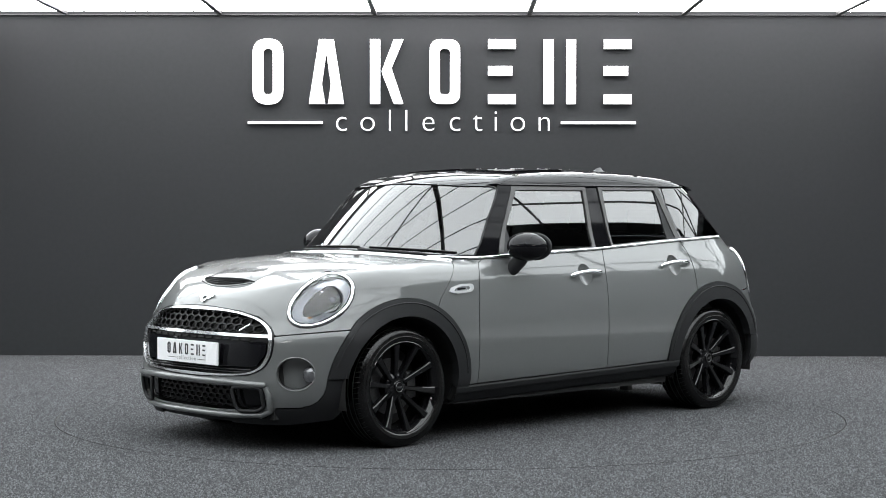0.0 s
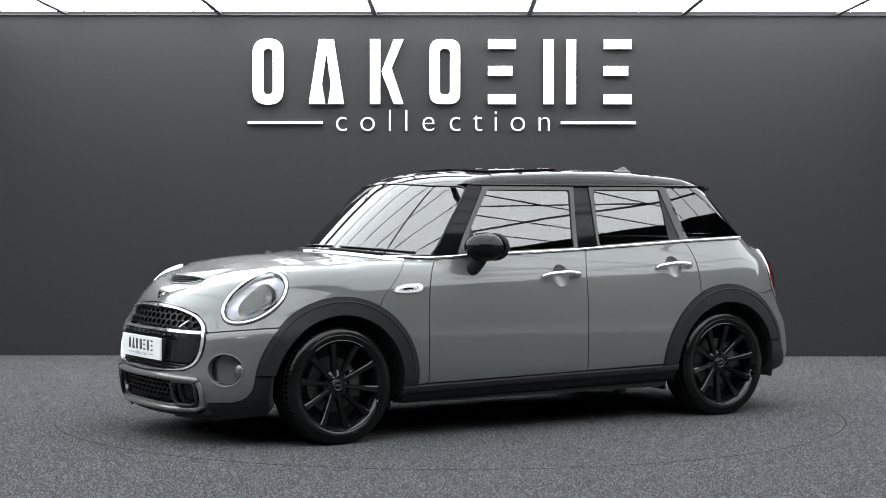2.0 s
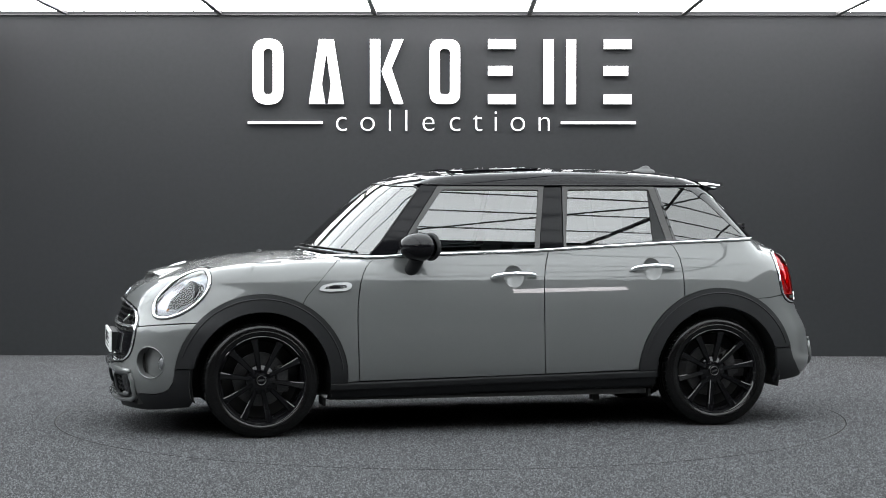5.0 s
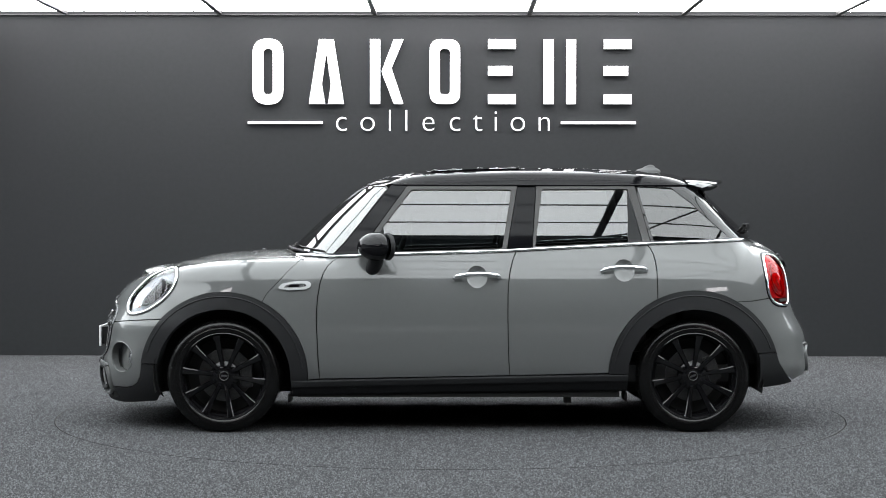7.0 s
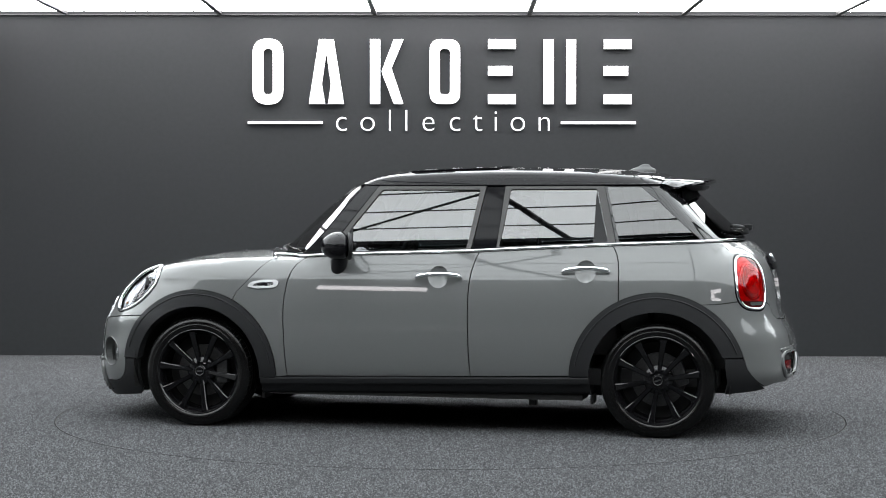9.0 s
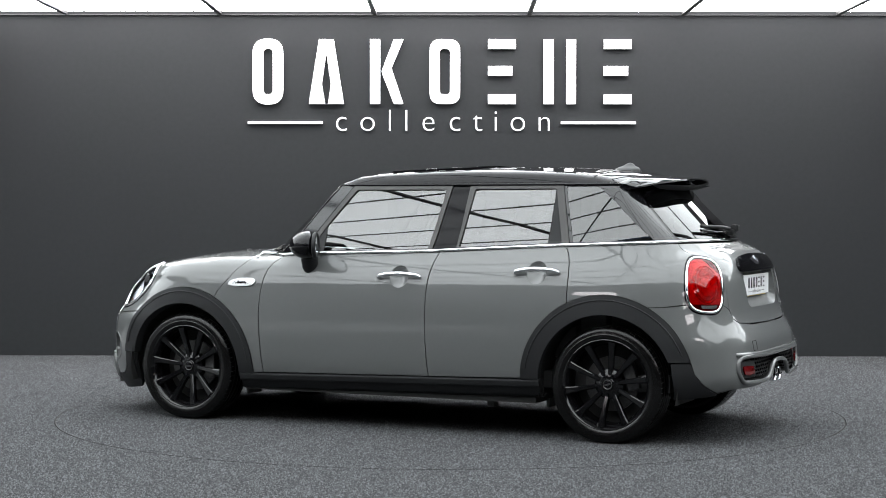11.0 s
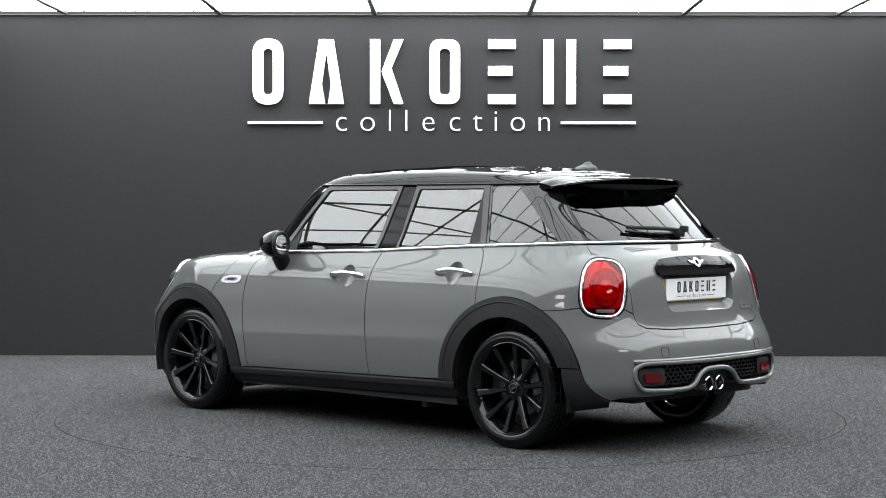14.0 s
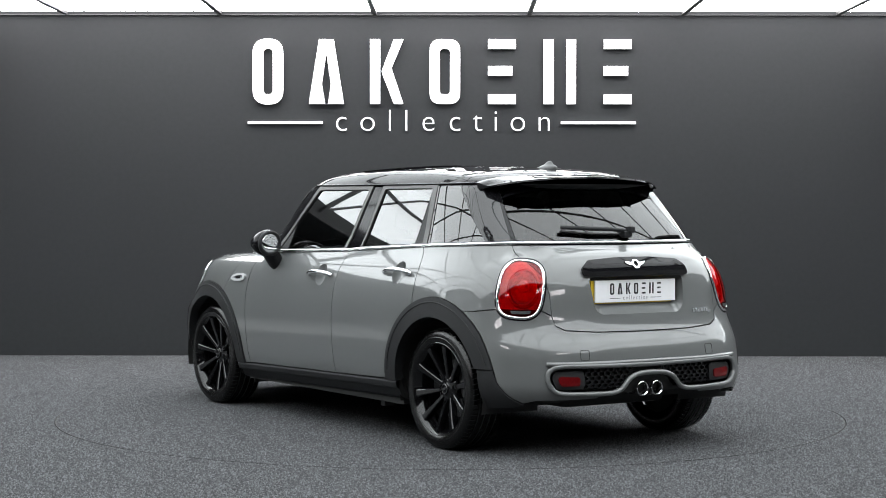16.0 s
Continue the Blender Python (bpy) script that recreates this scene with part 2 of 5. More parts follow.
def oval(cx, cy, a, b, turn=0.0, n=40, power=2.0):
    c, s = math.cos(turn), math.sin(turn)
    out = []
    for i in range(n):
        w = 2 * math.pi * i / n
        u = a * math.copysign(abs(math.cos(w)) ** (2 / power), math.cos(w))
        v = b * math.copysign(abs(math.sin(w)) ** (2 / power), math.sin(w))
        out.append((cx + c * u - s * v, cy + s * u + c * v))
    return out


def within(q, loops):
    """Even-odd test."""
    q = np.asarray(q, float)
    odd = np.zeros(len(q), bool)
    for L in loops:
        P = np.asarray(L, float)
        for a, b in zip(P, np.roll(P, -1, 0)):
            hit = (a[1] > q[:, 1]) != (b[1] > q[:, 1])
            with np.errstate(divide="ignore", invalid="ignore"):
                odd ^= hit & (q[:, 0] < (b[0] - a[0]) * (q[:, 1] - a[1]) / (b[1] - a[1]) + a[0])
    return odd


def sheet(outline, mode, holes=(), out=0.0, thick=0.018, step=0.04, edge=0.03, soft=8e-3, bend=None):
    """A panel cut to an outline and laid on the skin, with turned-in edges."""
    from mathutils.geometry import delaunay_2d_cdt
    loops = [fill(L, edge) for L in (outline, *holes)]
    pts, edges = [], []
    for L in loops:
        k = len(pts)
        pts += L
        edges += [(k + i, k + (i + 1) % len(L)) for i in range(len(L))]
    B = np.array(pts)
    lo, hi = B.min(0), B.max(0)
    gx, gy = np.meshgrid(np.arange(lo[0] + step / 2, hi[0], step), np.arange(lo[1] + step / 2, hi[1], step))
    g = np.stack([gx.ravel(), gy.ravel()], 1)
    if len(g):
        g = g[within(g, loops)]
    if len(g):
        g = g[np.sqrt(((g[:, None] - B[None]) ** 2).sum(2)).min(1) > step * 0.4]
    allp = [Vector(p) for p in pts] + [Vector(p) for p in g]
    v2, _, f2, *_ = delaunay_2d_cdt(allp, edges, [], 0, 1e-6)
    V = np.array([tuple(v) for v in v2])
    F = np.array([tuple(f) for f in f2 if len(f) == 3])
    F = F[within(V[F].mean(1), loops)]
    p, n = lay(V, mode, soft)
    p = p + n * out
    if bend:
        n = bend(p)
        n = n / np.linalg.norm(n, axis=1)[:, None]
    a, b, c = p[F[:, 0]], p[F[:, 1]], p[F[:, 2]]
    turn = (np.cross(b - a, c - a) * n[F[:, 0]]).sum(1) < 0
    F[turn] = F[turn][:, ::-1]
    vs, ns, fs = list(p), list(n), [tuple(f) for f in F]
    if thick:
        count = {}
        for f in fs:
            for i in range(3):
                e = (f[i], f[(i + 1) % 3])
                count[frozenset(e)] = None if frozenset(e) in count else e
        for e in [e for e in count.values() if e]:
            i, j = e
            q = np.cross(p[j] - p[i], n[i])
            q = q / (np.linalg.norm(q) + 1e-9)
            k = len(vs)
            vs += [p[i], p[j], p[j] - n[j] * thick, p[i] - n[i] * thick]
            ns += [q] * 4
            fs.append((k + 1, k, k + 3, k + 2))
    return vs, fs, ns


def line(points, mode, r, closed=False, out=0.0, flat=1.0, step=0.02, seg=8):
    """A bar that follows a drawn line on the skin."""
    p, n = lay(fill(points, step, closed), mode)
    return tube(p + n * out, r, closed, seg, flat)


def arc(cx, cz, r, a0, a1, n=28):
    return [(cx + r * math.cos(radians(a0 + (a1 - a0) * i / n)), cz + r * math.sin(radians(a0 + (a1 - a0) * i / n))) for i in range(n + 1)]


def vertex_normals(vs, fs):
    """Even normals of a sheet, facing along its windings."""
    P = np.array([tuple(v) for v in vs], float)
    N = np.zeros_like(P)
    for f in fs:
        n = np.cross(P[f[1]] - P[f[0]], P[f[2]] - P[f[0]])
        for i in f:
            N[i] += n
    return list(N / (np.linalg.norm(N, axis=1)[:, None] + 1e-12))


def dome(cx, cz, a, b, turn, power, base, high, rings=9, n=44):
    """A round lens (high > 0) or bowl (high < 0) set on the skin."""
    uv, rise = [(cx, cz)], [1.0]
    for i in range(1, rings + 1):
        r = i / rings
        uv += oval(cx, cz, a * r, b * r, turn, n, power)
        rise += [1 - r * r] * n
    p, m = lay(uv, "round")
    q = p + m * (base + high * np.array(rise))[:, None]
    fs = [(0, 1 + k, 1 + (k + 1) % n) for k in range(n)]
    for i in range(rings - 1):
        u, v = 1 + i * n, 1 + (i + 1) * n
        fs += [(u + k, v + k, v + (k + 1) % n, u + (k + 1) % n) for k in range(n)]
    x, y, z = (q[f] for f in fs[0])
    if np.cross(y - x, z - x).dot(m[0]) < 0:
        fs = [tuple(reversed(f)) for f in fs]
    return list(q), fs, vertex_normals(q, fs)


# ---------- the room ----------
def slab(name, x0, x1, y0, y1, z0, z1, mat, label, category):
    ob = part(name, boxes((x0, x1, y0, y1, z0, z1)), mat, None)
    return tagged(ob, label, category, kind="structure")


RING, WALLY, CEIL = 2.312, 4.0, 2.79


def pile_material():
    """Speckled tufts: mostly dark yarn, some pale."""
    m = material("carpet tufts", (0.06, 0.06, 0.06), 0.95, spec=0.1)
    nt = m.node_tree
    g, power, sc, mul = (nt.nodes.new(k) for k in ("ShaderNodeNewGeometry", "ShaderNodeMath", "ShaderNodeMath", "ShaderNodeVectorMath"))
    power.operation, power.inputs[1].default_value = "POWER", 2.2
    sc.operation, sc.inputs[1].default_value, sc.inputs[2].default_value = "MULTIPLY_ADD", 0.086, 0.037
    mul.operation = "SCALE"
    mul.inputs[0].default_value = (0.97, 0.995, 1.04)
    nt.links.new(g.outputs["Random Per Island"], power.inputs[0])
    nt.links.new(power.outputs[0], sc.inputs[0])
    nt.links.new(sc.outputs[0], mul.inputs["Scale"])
    nt.links.new(mul.outputs[0], nt.nodes["Principled BSDF"].inputs["Base Color"])
    return m


PILE = pile_material()


def make_pile(name, keep, parent, seed):
    """Short yarn tufts standing on the carpet where keep(x, y) holds."""
    rng = np.random.default_rng(seed)
    step = 0.0120
    gx, gy = np.meshgrid(np.arange(-4.0, 4.0, step), np.arange(-4.2, WALLY - 0.01, step))
    xy = np.stack([gx.ravel(), gy.ravel()], 1) + rng.uniform(-0.5, 0.5, (gx.size, 2)) * step
    xy = xy[keep(xy[:, 0], xy[:, 1])]
    n = len(xy)
    a, r, h = rng.uniform(0, 2.1, n), rng.uniform(0.0045, 0.007, n), rng.uniform(0.003, 0.007, n)
    co = np.zeros((n, 4, 3))
    for k in range(3):
        w = a + k * 2 * np.pi / 3
        co[:, k, 0], co[:, k, 1] = xy[:, 0] + r * np.cos(w), xy[:, 1] + r * np.sin(w)
        co[:, k, 2] = -0.0005
    co[:, 3, :2] = xy + rng.uniform(-0.003, 0.003, (n, 2))
    co[:, 3, 2] = h
    f = (np.arange(n)[:, None, None] * 4 + np.array([[0, 1, 3], [1, 2, 3], [2, 0, 3]])[None]).reshape(-1)
    me = bpy.data.meshes.new(name)
    me.vertices.add(4 * n)
    me.vertices.foreach_set("co", co.ravel())
    me.loops.add(9 * n)
    me.loops.foreach_set("vertex_index", f.astype(np.int32))
    me.polygons.add(3 * n)
    me.polygons.foreach_set("loop_start", np.arange(0, 9 * n, 3, dtype=np.int32))
    me.update(calc_edges=True)
    me.materials.append(PILE)
    ob = new(name, me)
    ob.parent = parent
    tagged(ob, "short speckled grey carpet pile", kind="stuff")


HALF, MATX, MATY = 16.5, 4.6, -6.5


def make_floor():
    """Carpet with a round opening for the turntable, and the pale hall floor round it."""
    vs, fs, n = [], [], 96
    outer = []
    for k in range(n):
        a = 2 * math.pi * k / n
        c, s = math.cos(a), math.sin(a)
        q = min(MATX / max(abs(c), 1e-6), (WALLY + 0.1) / s if s > 1e-6 else MATY / min(s, -1e-6))
        outer.append((q * c, q * s))
    for cx in (MATX, -MATX):
        for cy in (WALLY + 0.1, MATY):
            k = min(range(n), key=lambda i: math.hypot(outer[i][0] - cx, outer[i][1] - cy))
            outer[k] = (cx, cy)
    for k in range(n):
        a = 2 * math.pi * k / n
        c, s = math.cos(a) * (RING + 0.004), math.sin(a) * (RING + 0.004)
        vs += [(c, s, 0), (*outer[k], 0), (c, s, -0.06), (*outer[k], -0.06)]
    for k in range(n):
        j = (k + 1) % n
        fs += [(4 * k, 4 * k + 1, 4 * j + 1, 4 * j), (4 * j, 4 * j + 2, 4 * k + 2, 4 * k), (4 * k + 1, 4 * k + 3, 4 * j + 3, 4 * j + 1)]
    ob = part("floor", (vs, fs), CARPET, None)
    make_pile("carpet_pile", lambda x, y: (np.hypot(x, y) > RING + 0.0105) & (np.abs(x) < 2.1 + 0.26 * (y + 4.2)), ob, 3)
    tagged(ob, "grey speckled carpet floor with a round cut for the turntable", "floor", kind="structure")
    bm = boxes((-HALF, -MATX - 0.003, -13, WALLY, -0.06, -0.008), (MATX + 0.003, HALF, -13, WALLY, -0.06, -0.008), (-MATX - 0.003, MATX + 0.003, -13, MATY - 0.003, -0.06, -0.008))
    tagged(part("floor_hall", bm, CONCRETE, None), "pale smooth concrete hall floor beyond the carpet", "floor", kind="structure")
    slab("floor_base", -HALF, HALF, -13, WALLY, -0.12, -0.062, GAP, "dark base under the carpet floor", "floor")


def make_turntable():
    """A round carpeted top with a thin dark edging strip."""
    n = 128
    ring = lambda r, z: [(r * math.cos(2 * math.pi * k / n), r * math.sin(2 * math.pi * k / n), z) for k in range(n)]
    vs = [(0, 0, 0)] + ring(RING - 0.0055, 0) + ring(RING - 0.0055, -0.055)
    fs = [(0, 1 + k, 1 + (k + 1) % n) for k in range(n)] + [(1 + k, 1 + n + k, 1 + n + (k + 1) % n, 1 + (k + 1) % n) for k in range(n)]
    top = part("turntable", (vs, fs), CARPET, None)
    q = lambda i, k: i * n + k % n
    vs = ring(RING - 0.0055, -0.05) + ring(RING - 0.0055, 0.001) + ring(RING - 0.0015, 0.001) + ring(RING - 0.0015, -0.05)
    fs = [(q(i, k), q(i, k + 1), q(i + 1, k + 1), q(i + 1, k)) for i in range(3) for k in range(n)]
    make_pile("carpet_pile", lambda x, y: np.hypot(x, y) < RING - 0.012, top, 4)
    part("edge_strip", (vs, fs), GAP, top, "thin dark edging strip")
    return tagged(top, "round carpeted turntable flush with the grey floor", "turntable")


make_floor()
TURNTABLE = make_turntable()
slab("wall_north", -HALF, HALF, WALLY, WALLY + 0.2, -0.05, CEIL + 0.6, WALLPAINT, "dark grey painted showroom wall behind the car", "wall")
slab("wall_south", -HALF, HALF, -13.2, -13, -0.05, 8.0, WALLPAINT, "plain dark grey wall closing the showroom", "wall")
slab("wall_east", HALF, HALF + 0.2, -13, WALLY, -0.05, 8.0, HALLWALL, "plain grey side wall of the hall", "wall")
slab("wall_west", -HALF - 0.2, -HALF, -13, WALLY, -0.05, 8.0, HALLWALL, "plain grey side wall of the hall", "wall")

# the luminous ceiling over the wall
PITCH, CX0, CDEEP = 1.262, -0.62, 1.2


def make_ceiling():
    bm = bmesh.new()
    box(bm, -3.85, 3.85, WALLY - CDEEP, WALLY, CEIL + 0.03, CEIL + 0.06)
    ob = part("ceiling", bm, PANEL, None)
    tagged(ob, "white luminous ceiling panels above the wall", "ceiling", kind="structure")
    for x0, x1 in ((-HALF, -3.852), (3.852, HALF)):
        slab("ceiling_side", x0, x1, WALLY - CDEEP, WALLY, CEIL + 0.03, CEIL + 0.06, WALLPAINT, "plain dark ceiling beside the luminous panels", "ceiling")
    bm = bmesh.new()
    for k in range(-2, 4):
        x = CX0 + k * PITCH
        box(bm, x - 0.018, x + 0.018, WALLY - CDEEP, WALLY - 0.002, CEIL + 0.003, CEIL + 0.028)
    box(bm, -HALF, HALF, WALLY - 0.03, WALLY - 0.004, CEIL - 0.004, CEIL + 0.002)
    box(bm, -HALF, HALF, WALLY - CDEEP - 0.05, WALLY - CDEEP - 0.003, CEIL - 0.01, 3.06)
    ob = part("trim", bm, FRAME, None)
    tagged(ob, "dark metal joints between luminous ceiling panels", "trim", kind="structure")


make_ceiling()


# the glazed vault over the car, seen in its paint and windows
WEST, EAST = -15.6, 11.8


def make_vault():
    line_y = np.array([WALLY - CDEEP - 0.06, WALLY - CDEEP - 0.10, 1.5, 0.2, -1.4, -3.5, -6.0, -8.0])
    line_z = np.array([2.90, 4.30, 5.15, 5.65, 5.95, 6.0, 5.6, 4.95])
    run = np.concatenate([[0], np.cumsum(np.hypot(np.diff(line_y), np.diff(line_z)))])

    def at(t, lift=0.0):
        r = t * run[-1]
        return float(np.interp(r, run, line_y)), float(np.interp(r, run, line_z)) + lift
    n = 36
    side = bmesh.new()
    for i in range(n):
        (ya, za), (yb, zb) = at(i / n, 0.13), at((i + 1) / n, 0.13)
        for x0, x1 in ((-HALF, WEST), (EAST, HALF)):
            side.faces.new([side.verts.new(v) for v in ((x0, ya + 0.06, za), (x1, ya + 0.06, za), (x1, yb + 0.06, zb), (x0, yb + 0.06, zb))])
    tagged(part("ceiling_edges", side, WALLPAINT, None), "dark solid roof strips beside the glazing", "ceiling", kind="structure")
    vs, fs = [], []
    for i in range(n + 1):
        y, z = at(i / n, 0.12)
        vs += [(WEST, y + 0.06, z), (EAST, y + 0.06, z)]
    fs = [(2 * i, 2 * i + 1, 2 * i + 3, 2 * i + 2) for i in range(n)]
    ob = part("ceiling_glazing", (vs, fs), ROOFPANE, None)
    tagged(ob, "frosted daylight glazing of the arched hall roof", "glazing", kind="structure")
    bm = bmesh.new()

    def bar(a, b, w, h):
        a, b = Vector(a), Vector(b)
        d = b - a
        m = Matrix.Translation((a + b) / 2) @ d.to_track_quat("X", "Z").to_matrix().to_4x4() @ Matrix.Diagonal((d.length, w, h, 1))
        bmesh.ops.create_cube(bm, size=1, matrix=m)
    for x in np.arange(-12.6, 10.4, 3.6):
        for i in range(n):
            bar((x, *at(i / n)), (x, *at((i + 1) / n)), 0.09, 0.06)
    for i in range(1, 12):
        y, z = at(i / 12, 0.03)
        bar((WEST, y, z), (EAST, y, z), 0.045, 0.045)
    for k, x in enumerate(np.arange(-12.6, 6.7, 3.6), 1):
        for i in (9, 27) if k % 2 else (0, 18):
            s = (k + i // 9) % 2
            for j in range(9):
                u, v = (j / 9, (j + 1) / 9)
                xa, xb = (x + 3.6 * (q if s else 1 - q) for q in (u, v))
                bar((xa, *at((i + j) / n, 0.02)), (xb, *at((i + j + 1) / n, 0.02)), 0.06, 0.05)
    ob = part("ceiling_trusses", bm, FRAME, None)
    tagged(ob, "dark steel ribs and braces of the arched roof", "roof frame", kind="structure")


make_vault()
slab("ceiling_rear", -HALF, HALF, -13, -8.0, 4.9, 5.0, WALLPAINT, "plain dark ceiling at the back of the hall", "ceiling")


def make_strip_light(x, y, z, wide, turn):
    """A long lit strip on a stand, beside the turntable."""
    m = pose(x, y, 0, 0, 0, turn)
    ob = new("strip_light")
    ob.matrix_basis = m
    part("housing", boxes((-wide / 2, wide / 2, -0.10, -0.01, z - 0.15, z + 0.15), bevel=0.01), FRAME, ob)
    part("diffuser", boxes((-wide / 2 + 0.015, wide / 2 - 0.015, -0.008, 0.0, z - 0.135, z + 0.135)), STRIP, ob, "lit white diffuser")
    part("pole", tube([(0, -0.12, 0.03), (0, -0.12, z + 0.08)], 0.014), FRAME, ob)
    for k in range(3):
        w = math.radians(90 + 120 * k)
        part("leg", tube([(0, -0.12, 0.32), (0.38 * math.cos(w), -0.12 + 0.38 * math.sin(w), 0.008)], 0.009), FRAME, ob)
    tagged(ob, "long lit strip light on a dark tripod stand", "studio light", "strip lights")


make_strip_light(2.87, -4.55, 2.03, 0.95, 39)
make_strip_light(-2.42, -4.9, 2.20, 0.92, -26)


# ---------- wall sign ----------
def wx(px):
    return (px - 784) / 216.2 - 0.059


def wz(py):
    return 1.249 + (361 - py) / 216.2


def extrude(loops, depth, y):
    """Flat shapes standing off the wall; loops: an outline and its holes, in (x, z)."""
    from mathutils.geometry import delaunay_2d_cdt
    pts, edges = [], []
    for L in loops:
        k = len(pts)
        pts += L
        edges += [(k + i, k + (i + 1) % len(L)) for i in range(len(L))]
    v2, _, f2, *_ = delaunay_2d_cdt([Vector(p) for p in pts], edges, [], 0, 1e-6)
    V = np.array([tuple(v) for v in v2])
    bm = bmesh.new()
    vs = [bm.verts.new((v[0], y, v[1])) for v in V]
    fs = []
    for f in f2:
        if within([V[list(f)].mean(0)], loops)[0]:
            fs.append(bm.faces.new([vs[i] for i in f]))
    bmesh.ops.recalc_face_normals(bm, faces=fs)
    r = bmesh.ops.extrude_face_region(bm, geom=fs)
    bmesh.ops.translate(bm, verts=[g for g in r["geom"] if isinstance(g, bmesh.types.BMVert)], vec=(0, -depth, 0))
    bmesh.ops.recalc_face_normals(bm, faces=bm.faces)
    return bm


def rect(x0, x1, y0, y1):
    return [(wx(x0), wz(y0)), (wx(x1), wz(y0)), (wx(x1), wz(y1)), (wx(x0), wz(y1))]


def rring(x0, x1, y0, y1, r):
    return rounded(rect(x0, x1, y0, y1), r / 216.2, 8)


SHAPES = [
    [[rring(448, 502, 70, 186, 26), rring(467, 483.5, 88, 168, 8)]],
    [[[(wx(565), wz(71)), (wx(591), wz(71)), (wx(609), wz(185)), (wx(547), wz(185))], [(wx(576), wz(185.1)), (wx(570), wz(150)), (wx(578), wz(95)), (wx(586), wz(150)), (wx(581), wz(185.1))]]],
    [[rect(655, 673, 71, 185)], [[(wx(675), wz(128)), (wx(697), wz(71)), (wx(714), wz(71)), (wx(693), wz(122)), (wx(714), wz(185)), (wx(697), wz(185))]]],
    [[rring(760, 814, 71, 185, 20), rring(778, 796, 88, 168, 7)]],
    [[rect(863, 912, 71, 88)], [rect(863, 906, 118, 135)], [rect(863, 912, 168, 185)]],
    [[rect(961, 979, 71, 185)], [rect(1001, 1018, 71, 185)]],
    [[rect(1067, 1116, 71, 88)], [rect(1067, 1110, 118, 135)], [rect(1067, 1116, 168, 185)]],
]


def make_sign():
    """Raised white shapes on the wall, brightened by an added glow: a row of tall ones, a word and two lines."""
    for groups in SHAPES:
        if len(groups) == 1:
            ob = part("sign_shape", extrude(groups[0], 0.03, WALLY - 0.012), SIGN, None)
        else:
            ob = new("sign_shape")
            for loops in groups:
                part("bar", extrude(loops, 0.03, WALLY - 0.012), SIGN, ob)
        tagged(ob, "tall raised white sign shape mounted on the dark wall", "wall sign", "wall sign shapes")
    for x0, x1 in ((439, 571), (992, 1124)):
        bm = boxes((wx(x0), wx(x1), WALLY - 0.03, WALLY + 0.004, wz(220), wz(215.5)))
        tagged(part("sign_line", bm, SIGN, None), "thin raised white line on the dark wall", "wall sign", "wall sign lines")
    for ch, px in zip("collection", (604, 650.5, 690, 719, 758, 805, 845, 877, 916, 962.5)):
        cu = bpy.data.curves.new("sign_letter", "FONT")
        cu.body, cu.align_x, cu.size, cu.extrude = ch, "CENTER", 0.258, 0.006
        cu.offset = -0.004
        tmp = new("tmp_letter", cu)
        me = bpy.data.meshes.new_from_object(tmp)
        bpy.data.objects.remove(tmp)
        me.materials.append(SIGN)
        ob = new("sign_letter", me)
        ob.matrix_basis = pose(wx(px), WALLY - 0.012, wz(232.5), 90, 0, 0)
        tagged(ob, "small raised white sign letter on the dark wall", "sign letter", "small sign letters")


make_sign()


# ---------- the car ----------
CAR = tagged(new("car"), "grey five-door hatchback with gloss black roof and wheels on the turntable", "car")
FC, RC, HUB = 1.2835, -1.2835, 0.308
RO, RI = 0.458, 0.367
SC, SR = XA + RS * math.pi / 2, XB - RS * math.pi / 2


def belt(x, dz=0.0):
    return (x, float(np.interp(x, [-1.7, -1.59, -1.02, -0.42, -0.24, 0.47, 0.69, 1.0], [1.052, 1.050, 1.030, 1.000, 0.990, 0.969, 0.957, 0.962])) + dz)


def both(name, data, mat, label="", parent=None):
    a = part(name, data, mat, parent or CAR, label)
    b = part(name, flip(data), mat, parent or CAR, label)
    return a, b


def S(points, mode="side"):
    return around(points, mode)


def arcto(cx, r, x0, z0, x1, z1, n=22):
    """Part of a wheel arch over the top, between the angles of two points."""
    a0, a1 = (math.degrees(math.atan2(z - HUB, x - cx)) for x, z in ((x0, z0), (x1, z1)))
    a0, a1 = (a + 360 if a < -90 else a for a in (a0, a1))
    return arc(cx, HUB, r, a0, a1, n)


GAPW = 0.0028
GRILLE = [(0, 0.708), (0.16, 0.707), (0.30, 0.697), (0.42, 0.672), (0.505, 0.625), (0.543, 0.575), (0.54, 0.49), (0.505, 0.43), (0.43, 0.397), (0.25, 0.386), (0, 0.383)]
INTAKE = [(0, 0.333), (0.30, 0.333), (0.49, 0.338), (0.52, 0.325), (0.525, 0.25), (0.49, 0.213), (0.30, 0.205), (0, 0.203)]
HATCH = [(0.575, 1.040), (0.59, 0.98), (0.545, 0.90), (0.525, 0.80), (0.525, 0.70), (0.515, 0.655), (0.47, 0.632), (0.30, 0.620), (0, 0.616)]
VENT = [(0, 0.452), (0.30, 0.455), (0.54, 0.462), (0.595, 0.44), (0.605, 0.385), (0.57, 0.335), (0.52, 0.322), (0.24, 0.316), (0.185, 0.335), (0.145, 0.385), (0.09, 0.408), (0, 0.412)]
HEADC, HEADT = (1.752, 0.766), math.atan2(0.49, -0.87)
HEAD = oval(*HEADC, 0.186, 0.106, HEADT, 48)
TAIL = oval(-1.784, 0.830, 0.102, 0.140, 0.10, 48, 3.0)
FOG = oval(1.876, 0.402, 0.090, 0.084, 0, 32)


